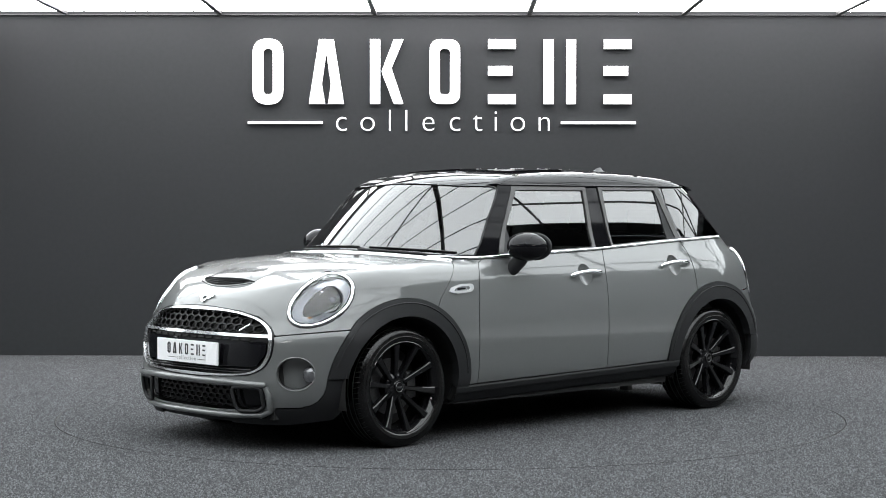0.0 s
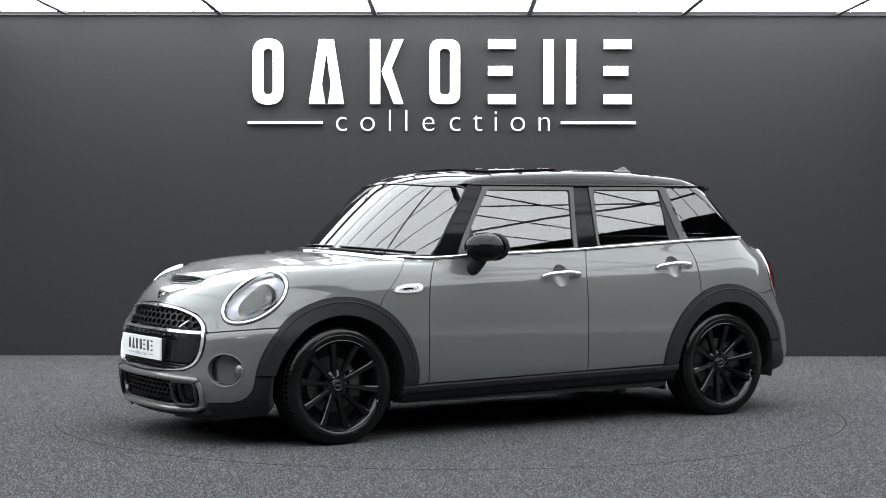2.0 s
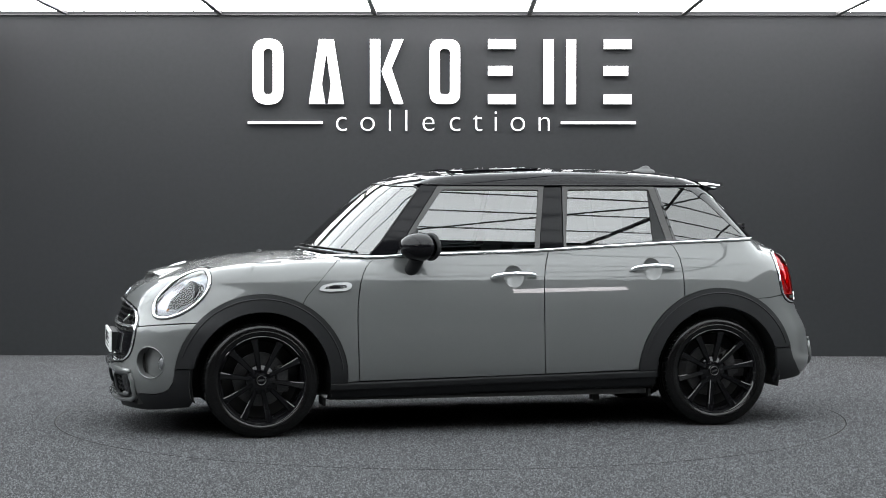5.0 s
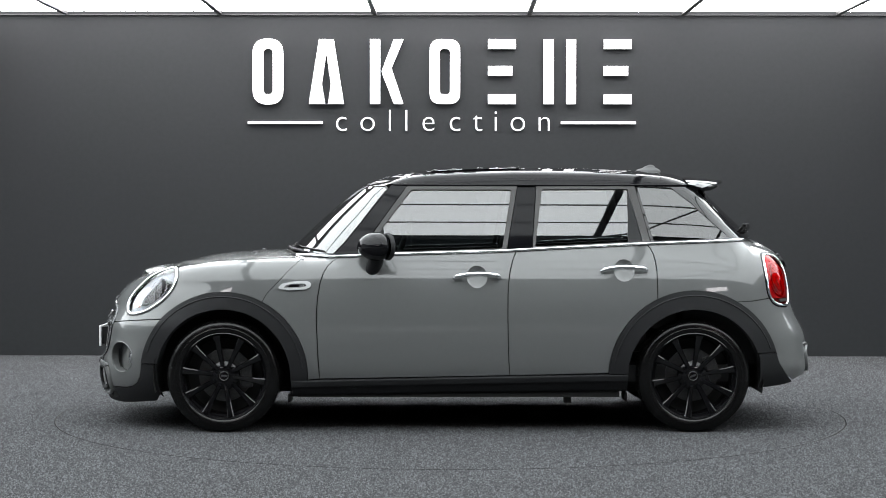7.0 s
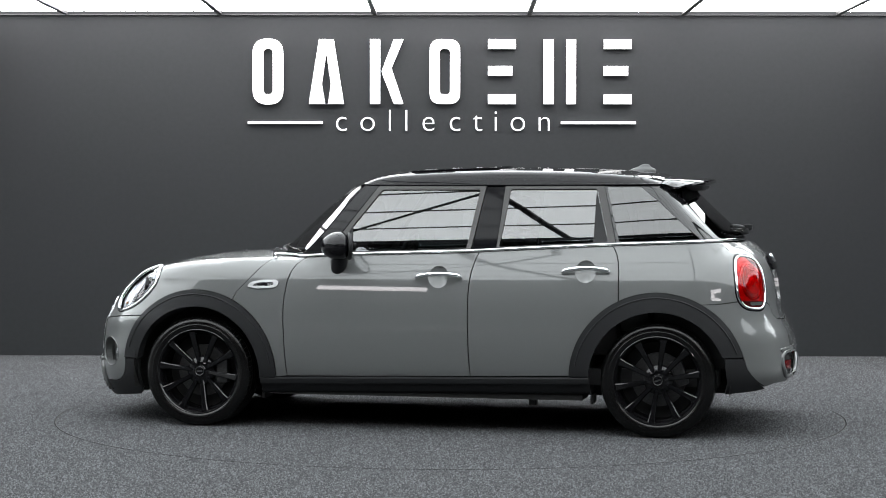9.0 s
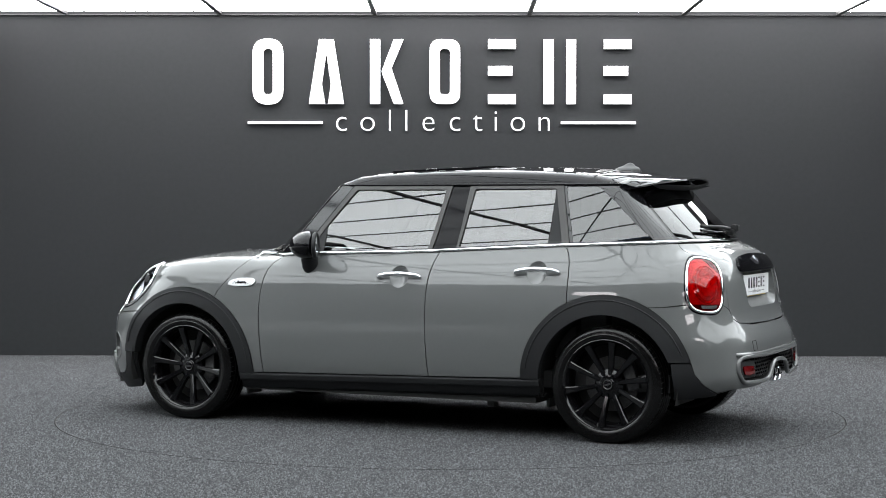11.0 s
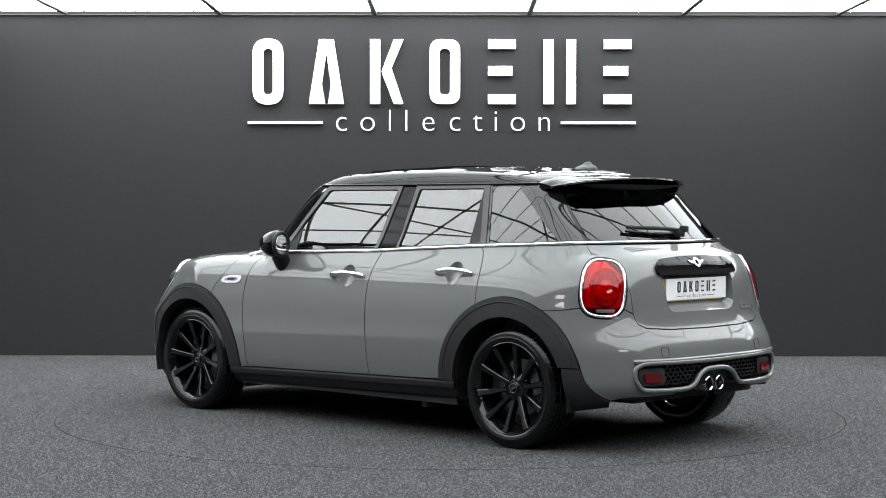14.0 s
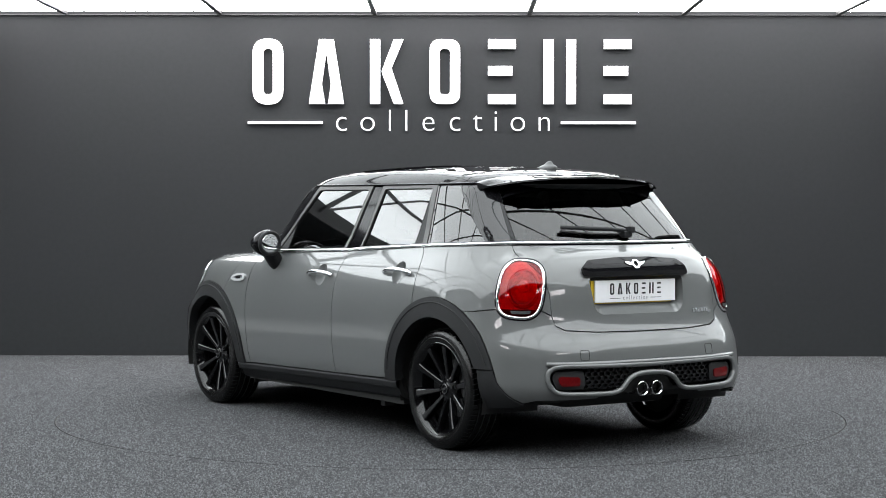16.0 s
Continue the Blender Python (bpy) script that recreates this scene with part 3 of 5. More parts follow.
def grow(loop, k):
    L = np.array(loop)
    c = L.mean(0)
    d = L - c
    return [tuple(c + v * (1 + k / np.linalg.norm(v))) for v in d]


def make_bonnet():
    joint = [(0.868, 0.700), (1.05, 0.705), (1.25, 0.700), (1.45, 0.675), (1.60, 0.625), (1.73, 0.53), (1.82, 0.41), (1.875, 0.25), (1.893, 0.12), (1.897, 0.0)]
    jr = S(fill(joint, 0.03, False), "top")
    low = S(fill([(1.050, 0.757), (0.990, 0.820), (0.93, 0.885), (0.868, 0.945)], 0.03, False))
    seam = S(fill([(0.560, 0.592), (0.60, 0.597), (0.65, 0.604)], 0.02, False), "front") + S([(1.70, 0.617), (1.622, 0.621)])
    arch = S(arcto(FC, RO + 0.004, 1.618, 0.62, 1.050, 0.757))
    gr = S(fill([(0, 0.719), (0.16, 0.718), (0.30, 0.709), (0.43, 0.682), (0.515, 0.632), (0.553, 0.594)], 0.03, False), "front")
    side = sheet(low + jr + gr + seam[1:] + arch, "round", [HEAD], step=0.035)
    edge = [(1.005 - 0.28 * y * y, y) for y in np.linspace(0, 0.70, 14)]
    top = sheet(edge + joint, "top", thick=0.0, step=0.035)
    b = part("bonnet", merge(side, top, flip(side), flip(top)), PAINT, CAR, "glossy grey clamshell bonnet")
    # air scoop
    us, xs = np.linspace(-1, 1, 31), np.linspace(1.60, 1.815, 12)
    uv = [(x - 0.035 * u * u * (x - 1.60) / 0.215, 0.215 * u) for u in us for x in xs]
    p, n = lay(uv, "top")
    lift = np.array([max(0.0, 1 - abs(u) ** 3.2) * (0.5 - 0.5 * math.cos(math.pi * k / 11)) for u in us for k in range(12)])
    q = p + n * (0.001 + 0.030 * lift)[:, None]
    bm = bmesh.new()
    bv = [bm.verts.new(v) for v in q]
    for i in range(30):
        for k in range(11):
            bm.faces.new((bv[i * 12 + k], bv[i * 12 + k + 1], bv[i * 12 + 13 + k], bv[i * 12 + 12 + k]))
    bmesh.ops.recalc_face_normals(bm, faces=bm.faces)
    part("scoop_hood", smooth(bm, 80), PAINT, b)
    lipp = [q[i * 12 + 11] for i in range(31)]
    part("scoop_lip", tube(lipp, 0.004, False), PAINT, b)
    foot, fn = lay([(1.842 - 0.050 * u * u, 0.205 * u) for u in us], "top")
    part("scoop_mouth", ([tuple(v - 0.004 * w) for v, w in zip(lipp, fn)] + [tuple(v + 0.002 * w) for v, w in zip(foot, fn)], [(i, i + 1, i + 32, i + 31) for i in range(30)]), DARK, b, "black air scoop opening")
    bars = []
    for t in (0.3, 0.55, 0.8):
        bars.append(tube([v * (1 - t) + w * t + 0.003 * m for v, w, m in list(zip(lipp, foot, fn))[3:-3]], 0.0022, False, 6))
    part("scoop_mesh", merge(*bars), MESH, b)
    part("scoop_rim", line([(1.848 - 0.052 * u * u, 0.215 * u) for u in us], "top", 0.006, False, 0.0), PAINT, b)
    disc = sheet(oval(1.935, 0, 0.017, 0.022), "top", [oval(1.935, 0, 0.010, 0.013)], out=0.008, step=0.02)
    wl = sheet([(1.922, 0.021), (1.918, 0.062), (1.926, 0.060), (1.936, 0.040), (1.943, 0.019)], "top", out=0.006, step=0.02)
    part("badge", merge(disc, wl, flip(wl)), CHROME, b, "small chrome winged badge")
    jet = lathe([(0, 0.012), (0.012, 0.008), (0.018, 0)], 12, "x")
    for y in (0.30, -0.30):
        p, n = lay([(1.16, y)], "top")
        j = part("washer_jet", jet.copy(), PLASTIC, b)
        j.matrix_basis = Matrix.Translation(p[0]) @ pose(0, 0, 0, 0, -90, 0)
    jet.free()
    return b


def mesh_cells(loop, mode, size, out, depth=0.018, wall=0.24):
    """Honeycomb bars inside an outline."""
    L = np.array(loop)
    lo, hi = L.min(0), L.max(0)
    uv, fs = [], []
    row, z = 0, lo[1]
    while z < hi[1] + size:
        y = lo[0] + (size * 0.9 if row % 2 else 0)
        while y < hi[0] + size:
            if within([(y, z)], [grow(loop, 0.004)])[0]:
                k = len(uv)
                for sc in (1.0, 1.0 - wall):
                    for i in range(6):
                        w = math.pi / 6 + i * math.pi / 3
                        uv.append((y + size * 1.04 * sc * math.cos(w), z + size * 0.62 * sc * math.sin(w)))
                for i in range(6):
                    j = (i + 1) % 6
                    fs.append((k + i, k + j, k + 6 + j, k + 6 + i))
            y += size * 1.8
        z += size * 0.93
        row += 1
    keep = np.clip(np.array(uv), lo + 0.002, hi - 0.002)
    p, n = lay(keep, mode)
    vs = list(p + n * out) + list(p + n * (out - depth))
    m = len(uv)
    allf = []
    for f in fs:
        allf.append(f)
        a, b, c, d = f
        allf.append((c, d, d + m, c + m))
    return vs, allf


def mirror_loop(half):
    return half + [(-y, z) for y, z in reversed(half[1:-1])]


def eased(loop, times=2):
    """An outline with its corners cut soft."""
    for _ in range(times):
        L = [np.array(p) for p in loop]
        loop = [tuple(q) for a, b in zip(L, L[1:] + L[:1]) for q in (a * 0.78 + b * 0.22, a * 0.22 + b * 0.78)]
    return loop


def make_front():
    gloop, iloop = eased(mirror_loop(GRILLE)), mirror_loop(INTAKE)
    # bumper
    top = S(fill([(0.558, 0.586), (0.60, 0.591), (0.65, 0.598)], 0.02, False), "front")[:-1] + S([(1.70, 0.611), (1.622, 0.615)])
    arch = S(arcto(FC, RO + 0.004, 1.628, 0.612, 1.741, 0.378, 10))
    low = S([(1.743, 0.340), (1.750, 0.300), (1.768, 0.266), (1.795, 0.246), (1.83, 0.238)]) + S([(0.66, 0.236), (0.56, 0.232), (0.535, 0.20), (0.49, 0.186), (0.30, 0.178), (0, 0.176)], "front")
    inn = S(fill(list(reversed([(y + 0.002 if y else 0, z) for y, z in INTAKE])), 0.03, False), "front")
    gr = S(fill(list(reversed([(0.553, 0.580), (0.551, 0.488), (0.513, 0.421), (0.434, 0.387), (0.25, 0.375), (0, 0.372)])), 0.03, False), "front")
    side = sheet(top + arch[1:] + low + inn + gr, "round", [FOG], step=0.035)
    bumper = part("front_bumper", merge(side, flip(side)), PAINT, CAR, "grey front bumper with fog lamp recesses")
    lip = line([(0.53, 0.335), (0.545, 0.29), (0.535, 0.215), (0.49, 0.194), (0.30, 0.186), (-0.30, 0.186), (-0.49, 0.194), (-0.535, 0.215), (-0.545, 0.29), (-0.53, 0.335)], "front", 0.015, False, 0.003)
    part("intake_lip", lip, PAINT, bumper)
    part("intake_brow", line([(0.53, 0.345), (0.30, 0.352), (-0.30, 0.352), (-0.53, 0.345)], "front", 0.016, False, 0.004), PAINT, bumper)
    val = S([(1.739, 0.371), (1.741, 0.334), (1.748, 0.294), (1.766, 0.260), (1.795, 0.240), (1.83, 0.232)]) + S([(0.66, 0.228), (0.56, 0.226), (0.50, 0.175), (0.30, 0.168), (0.30, 0.145), (0.55, 0.14)], "front") + S([(1.78, 0.15), (1.66, 0.165), (1.64, 0.20), (1.652, 0.27), (1.652, 0.371)])
    both("front_valance", sheet(val, "round", out=0.0, step=0.04), PLASTIC, "black plastic lower front valance")
    part("lower_lip", sheet(mirror_loop([(0, 0.176), (0.32, 0.176), (0.32, 0.14), (0, 0.135)]), "front", out=-0.02), PLASTIC, CAR)
    # grille
    g = part("grille", sheet(gloop, "front", out=-0.055, thick=0.0), DARK, CAR, "black honeycomb grille with chrome surround")
    up = [(0, 0.700), (0.16, 0.699), (0.30, 0.690), (0.41, 0.664), (0.49, 0.620), (0.505, 0.605), (0, 0.598)]
    part("grille_mesh", mesh_cells(mirror_loop(up), "front", 0.034, -0.018, wall=0.16), MESH, g)
    part("chrome_bar", sheet(rounded([(0.520, 0.597), (-0.520, 0.597), (-0.528, 0.582), (0.528, 0.582)], 0.006), "front", out=-0.002), SILVER, g)
    part("chrome_surround", sheet(grow(gloop, 0.010), "front", [grow(gloop, -0.006)], out=0.005, thick=0.03, step=0.05), SILVER, g)
    part("surround_seal", sheet(grow(gloop, 0.0185), "front", [grow(gloop, 0.011)], out=0.001, thick=0.03, step=0.05), GLOSS, g)
    part("number_plate_panel", sheet(rounded(mirror_loop([(0, 0.560), (0.515, 0.560), (0.52, 0.50), (0.47, 0.435), (0, 0.425)]), 0.02), "front", out=-0.012), GLOSS, g)
    for i, y in enumerate(np.arange(-0.40, 0.41, 0.0667)):
        part("grille_slot", sheet([(y - 0.022, 0.574), (y + 0.022, 0.574), (y + 0.022, 0.566), (y - 0.022, 0.566)], "front", out=-0.006, thick=0.01, step=0.05), DARK, g)
    for z in (0.418, 0.405):
        part("grille_slat", line([(-0.44, z), (0.44, z)], "front", 0.004, False, -0.015), GLOSS, g)
    part("grille_emblem", line([(0.40, 0.640), (0.354, 0.608)], "front", 0.006, False, 0.004), CHROME, g, "small chrome emblem bar")
    # lower intake
    i = part("lower_intake", sheet(iloop, "front", out=-0.07, thick=0.0), DARK, CAR, "black lower air intake with honeycomb mesh")
    part("intake_mesh", mesh_cells([(-0.33, 0.212), (0.33, 0.212), (0.33, 0.328), (-0.33, 0.328)], "front", 0.03, -0.035, wall=0.16), MESH, i)
    for sgn in (1, -1):
        L = rounded([(sgn * a, b) for a, b in ((0.345, 0.330), (0.512, 0.333), (0.515, 0.235), (0.475, 0.214), (0.365, 0.212))], 0.03)
        p, n = lay(fill(L, 0.02), "front")
        part("brake_duct", tube(p + n * 0.006, 0.010, True), PLASTIC, i, "black brake duct frame")
        part("duct_throat", sheet(L, "front", out=-0.03, thick=0.0), GLOSS, i)
    # plate
    plate = part("number_plate", boxes((2.045, 2.057, -0.26, 0.26, 0.432, 0.548), bevel=0.003), WHITE, CAR, "white front number plate with dark bars")
    plate_bars(plate, 2.0585, 0.49, 1)
    part("plate_holder", boxes((2.0, 2.046, -0.23, 0.23, 0.44, 0.54)), PLASTIC, CAR)


def plate_bars(plate, x, z, sgn):
    """The wall sign's shapes, word and lines in small, in dark ink."""
    k, cx, cz = 0.107, wx(782), wz(128)
    for groups in SHAPES:
        for loops in groups:
            bm = extrude([[((a - cx) * k, (b - cz) * k) for a, b in L] for L in loops], 0.0016, 0.0)
            for v in bm.verts:
                u, d, w = v.co
                v.co = (x - sgn * 0.001 - sgn * d, sgn * u, z + 0.012 + w)
            part("plate_mark", bm, INK, plate)
    cu = bpy.data.curves.new("plate_word", "FONT")
    cu.body, cu.align_x, cu.size, cu.extrude, cu.space_character = "collection", "CENTER", 0.030, 0.0006, 1.35
    cu.offset = -0.0004
    tmp = new("tmp_word", cu)
    me = bpy.data.meshes.new_from_object(tmp)
    bpy.data.objects.remove(tmp)
    me.materials.append(INKGREY)
    ob = new("plate_word", me)
    ob.parent = plate
    ob.matrix_basis = pose(x, 0, z - 0.043, 90, 0, 90 * sgn)
    for y in (0.130, -0.130):
        part("plate_line", boxes((min(x, x - sgn * 0.002), max(x, x - sgn * 0.002), y - 0.034, y + 0.034, z - 0.0365, z - 0.034)), INK, plate)


def make_lamps():
    for m in (1, -1):
        f = (lambda d: d) if m == 1 else flip
        base = part("headlamp", f(dome(*HEADC, 0.178, 0.098, HEADT, 2.0, -0.012, -0.050)), material_lamp, CAR, "oval headlamp with chrome surround")
        part("chrome_ring", f(line(grow(HEAD, -0.003), "round", 0.0088, True, 0.001, seg=12)), CHROME, base)
        part("ring_seal", f(sheet(grow(HEAD, 0.010), "round", [grow(HEAD, 0.003)], out=0.001, thick=0.02, step=0.05)), GLOSS, base)
        part("inner_ring", f(sheet(grow(HEAD, -0.010), "round", [grow(HEAD, -0.018)], out=-0.001, thick=0.012, step=0.05)), GLOSS, base)
        part("lens", f(dome(*HEADC, 0.172, 0.092, HEADT, 2.0, 0.001, 0.010)), LENS, base)
        part("marker", f(sheet(rounded([(1.806, 0.678), (1.824, 0.677), (1.824, 0.686), (1.806, 0.687)], 0.002), "round", out=-0.004, thick=0.004, step=0.02)), AMBER, base, "small amber marker")
        p, n = lay([(1.705, 0.782)], "round")
        c = Vector(p[0]) + Vector(n[0]) * -0.030
        face = Vector((0.94, 0.30, 0.12)).normalized()
        bowl = lathe([(0.0, -0.035), (0.030, -0.030), (0.050, -0.012), (0.064, 0.012)], 40, "x")
        shade = lathe([(0.064, 0.012), (0.069, 0.013), (0.071, 0.004), (0.062, -0.025)], 40, "x")
        ball = lathe([(0.0, 0.0), (0.010, -0.003), (0.017, -0.010), (0.020, -0.028)], 32, "x")
        mat4 = Matrix.Translation(c) @ face.to_track_quat("X", "Z").to_matrix().to_4x4()
        if m == -1:
            mat4 = Matrix.Translation((c.x, -c.y, c.z)) @ Vector((face.x, -face.y, face.z)).to_track_quat("X", "Z").to_matrix().to_4x4()
        for nm, bmx, mt in (("reflector", bowl, CHROME), ("reflector_rim", shade, GLOSS), ("projector", ball, LENSBALL)):
            bmesh.ops.transform(bmx, matrix=mat4, verts=bmx.verts)
            part(nm, bmx, mt, base)
        # fog lamp
        pf, nf = lay([(1.862, 0.400)], "round")
        tray = f(sheet(grow(FOG, -0.002), "round", out=-0.05, thick=0.0))
        fog = part("fog_lamp", tray, PAINT, CAR, "round fog lamp in a grey recess")
        part("fog_rim", f(line(FOG, "round", 0.0045, True, -0.002)), PAINT, fog)
        wallp, walln = lay(fill(FOG, 0.03), "round")
        k = len(wallp)
        vs = list(wallp) + list(wallp - walln * 0.05)
        part("fog_cup", (f((vs, [(i, (i + 1) % k, (i + 1) % k + k, i + k) for i in range(k)], list(-walln) * 2))[:2]), PAINT, fog)
        cc = Vector(pf[0]) + Vector((-0.052, 0.016, -0.002))
        d = lathe([(0.0, 0.016), (0.025, 0.012), (0.038, 0.002), (0.042, -0.012), (0.042, -0.05)], 32, "x")
        e = Vector((cc.x, cc.y * m, cc.z))
        bmesh.ops.transform(d, matrix=Matrix.Translation(e) @ pose(0, 0, 0, 0, 0, 10 * m), verts=d.verts)
        part("fog_glass", d, FOGLENS, fog)
        # side scuttle badge
        sc = [(0.985, 0.788), (0.965, 0.812), (0.90, 0.826), (0.82, 0.827), (0.802, 0.815), (0.808, 0.795), (0.835, 0.783), (0.93, 0.778)]
        scut = part("side_scuttle", f(sheet(rounded(sc, 0.012), "side", [rounded([(0.955, 0.792), (0.94, 0.806), (0.90, 0.814), (0.835, 0.814), (0.83, 0.800), (0.86, 0.793)], 0.008)], out=0.008, thick=0.012)), BRIGHT, CAR, "chrome side indicator surround")
        part("indicator", f(sheet([(0.955, 0.792), (0.94, 0.806), (0.90, 0.814), (0.835, 0.814), (0.83, 0.800), (0.86, 0.793)], "side", out=0.003, thick=0.012)), SILVER, scut)
        part("indicator_mark", f(sheet(rounded([(0.925, 0.796), (0.865, 0.800), (0.868, 0.808), (0.922, 0.806)], 0.003), "side", out=0.007, thick=0.006)), GLOSS, scut)


material_lamp = material("lamp bowl", (0.80, 0.82, 0.87), 0.22, 0.30, vary=0.1, scale=60)
FOGLENS = material("fog lamp glass", (0.12, 0.123, 0.13), 0.06, 0.4, vary=0.2, scale=90, coat=0.6)
LENSBALL = material("lamp glass", (0.36, 0.375, 0.41), 0.05, 0.35, vary=0.15, scale=90, coat=1.0)


def dish(cx, cz, a, b, deep, n=36, rings=8):
    """A hollow pressed into the side."""
    uv, dep, sl = [(cx, cz)], [1.0], [0.0]
    for i in range(1, rings + 1):
        r = i / rings
        for k in range(n):
            w = 2 * math.pi * k / n
            uv.append((cx + a * r * math.cos(w), cz + b * r * math.sin(w)))
            dep.append(1 - r * r)
            sl.append(r)
    p, nn = lay(uv, "side")
    q = p - nn * (np.array(dep) * deep)[:, None]
    fs = [(0, 1 + (k + 1) % n, 1 + k) for k in range(n)]
    for i in range(rings - 1):
        for k in range(n):
            u, v = 1 + i * n, 1 + (i + 1) * n
            fs.append((u + k, u + (k + 1) % n, v + (k + 1) % n, v + k))
    uvn = np.array(uv) - (cx, cz)
    tilt = np.stack([-uvn[:, 0] / a, 0 * uvn[:, 0], -uvn[:, 1] / b], 1) * (2 * deep / a)
    norm = nn + tilt
    return list(q), fs, list(norm / np.linalg.norm(norm, axis=1)[:, None])


def make_sides():
    door_f = [(0.663, belt(0.663, -0.008)[1]), (0.690, 0.935), (0.715, 0.912), (0.738, 0.873), (0.755, 0.822), (0.768, 0.745), (0.774, 0.668), (0.774, 0.59), (0.771, 0.514), (0.766, 0.40), (0.759, 0.298)]
    seam_b = [(-0.276, 0.317), (-0.270, 0.40), (-0.266, 0.514), (-0.264, 0.64), (-0.265, 0.761), (-0.270, 0.83), (-0.278, 0.884), (-0.293, 0.94), (-0.311, belt(-0.311, -0.008)[1])]
    seam_c = [(-1.079, 0.735), (-1.079, 0.80), (-1.078, 0.884), (-1.073, 0.935), (-1.063, 0.977), (-1.048, 1.008), (-1.033, belt(-1.033, -0.008)[1])]
    sh = lambda L, d: [(x + d, z) for x, z in L]
    top = lambda a, b: [belt(x, -0.008) for x in np.linspace(a, b, 12)][1:-1]
    handles = {"front": (-0.097, 0.850), "rear": (-0.90, 0.885)}
    cups = {k: oval(x, z + 0.002, 0.056, 0.060, 0, 36) for k, (x, z) in handles.items()}
    front = sheet(sh(door_f, -GAPW) + sh(seam_b, GAPW) + top(-0.311, 0.663), "side", [cups["front"]])
    rear = sheet(list(reversed(sh(seam_b, -GAPW))) + [(-0.55, 0.323)] + arcto(RC, RO + 0.014, -0.815, 0.330, -1.076, 0.735, 12) + sh(seam_c, GAPW) + top(-1.033, -0.311), "side", [cups["rear"]])
    scut = sheet(sh(list(reversed(door_f)), GAPW) + top(0.668, 0.868) + [(0.864, 0.945), (0.926, 0.885), (0.986, 0.820), (1.045, 0.757)] + arcto(FC, RO + 0.004, 1.045, 0.757, 0.826, 0.292, 14), "side")
    for m in (1, -1):
        f = (lambda d: d) if m == 1 else flip
        part("front_wing", f(scut), PAINT, CAR)
        for nm, data in (("front", front), ("rear", rear)):
            d = part(nm + "_door", f(data), PAINT, CAR, "glossy grey " + nm + " door with chrome handle")
            hx, hz = handles[nm]
            part("handle_cup", f(dish(hx, hz + 0.002, 0.056, 0.060, 0.026)), PAINT, d)
            pts = [(hx - 0.122, hz), (hx - 0.105, hz + 0.004), (hx - 0.06, hz + 0.006), (hx, hz + 0.007), (hx + 0.06, hz + 0.004), (hx + 0.105, hz), (hx + 0.122, hz - 0.005)]
            p, n = lay(fill(pts, 0.015, False), "side")
            bow = np.sin(np.linspace(0, np.pi, len(p)))[:, None] ** 0.5
            part("handle", f(tube(p + n * (0.006 + 0.032 * bow), 0.0125, False, 10)), CHROME, d, "chrome door handle")
    # trims of the arches and sills
    fo = arcto(FC, RO, 0.828, 0.290, 1.739, 0.378, 40)
    fi = arcto(FC, RI, 1.652, 0.378, 0.918, 0.290, 36)
    both("arch_trim", sheet(S(fo + fi), "round", out=0.010, thick=0.05, step=0.045), PLASTIC, "matt black plastic wheel arch trim")
    both("arch_crease", line(S(arcto(FC, RO - 0.024, 0.86, 0.36, 1.70, 0.44, 40)), "round", 0.004, False, 0.0095), PLASTIC)
    both("arch_crease", line(S(arcto(RC, RO - 0.016, -0.85, 0.38, -1.70, 0.46, 40)), "round", 0.004, False, 0.0095), PLASTIC)
    ro = arcto(RC, RO + 0.010, -0.815, 0.326, -1.733, 0.440, 40)
    ri = arcto(RC, RI, -1.628, 0.440, -0.918, 0.326, 36)
    both("arch_trim", sheet(S(ro + ri), "round", out=0.010, thick=0.05, step=0.045), PLASTIC, "matt black plastic wheel arch trim")
    corner = S(fill([(-1.733, 0.434), (-1.755, 0.375), (-1.80, 0.311), (-1.84, 0.272), (-1.80, 0.262), (-1.64, 0.245), (-1.652, 0.30), (-1.640, 0.434)], 0.03))
    both("rear_corner_trim", sheet(corner, "round", out=0.006, step=0.04), PLASTIC)
    xs = np.linspace(0.915, -0.920, 34)
    rows = ((0.0, -0.03), (0.0, 0.008), (0.004, 0.012), (0.030, 0.013), (0.036, 0.010), (0.040, 0.002), (0.075, 0.000), (0.095, -0.010), (0.114, -0.030), (0.126, -0.085))
    uv = [(x, float(np.interp(x, [-0.915, 0, 0.915], [0.322, 0.305, 0.286])) - d) for x in xs for d, _ in rows]
    p, n = lay(uv, "side")
    q = p + n * np.array([o for _ in xs for _, o in rows])[:, None]
    k = len(rows)
    fs = [(i * k + j, i * k + j + 1, i * k + k + j + 1, i * k + k + j) for i in range(len(xs) - 1) for j in range(k - 1)]
    if np.cross(q[fs[3][1]] - q[fs[3][0]], q[fs[3][2]] - q[fs[3][0]])[1] < 0:
        fs = [tuple(reversed(f)) for f in fs]
    both("sill_trim", (list(q), fs, vertex_normals(q, fs)), PLASTIC, "matt black plastic sill with a stepped lower edge")
    both("belt_moulding", line([belt(x, 0.0) for x in np.linspace(0.90, -1.60, 40)], "side", 0.0085, False, 0.004, 1.0, 0.03), CHROME, "polished chrome waistline moulding")


def handle_bend(p):
    """The upright face and rounded top of the tailgate handle strip."""
    t = np.radians(-3 + 42 * np.clip((p[:, 2] - 0.925) / 0.03, 0, 1))
    return np.stack([-np.cos(t), 0.35 * p[:, 1], np.sin(t)], 1)


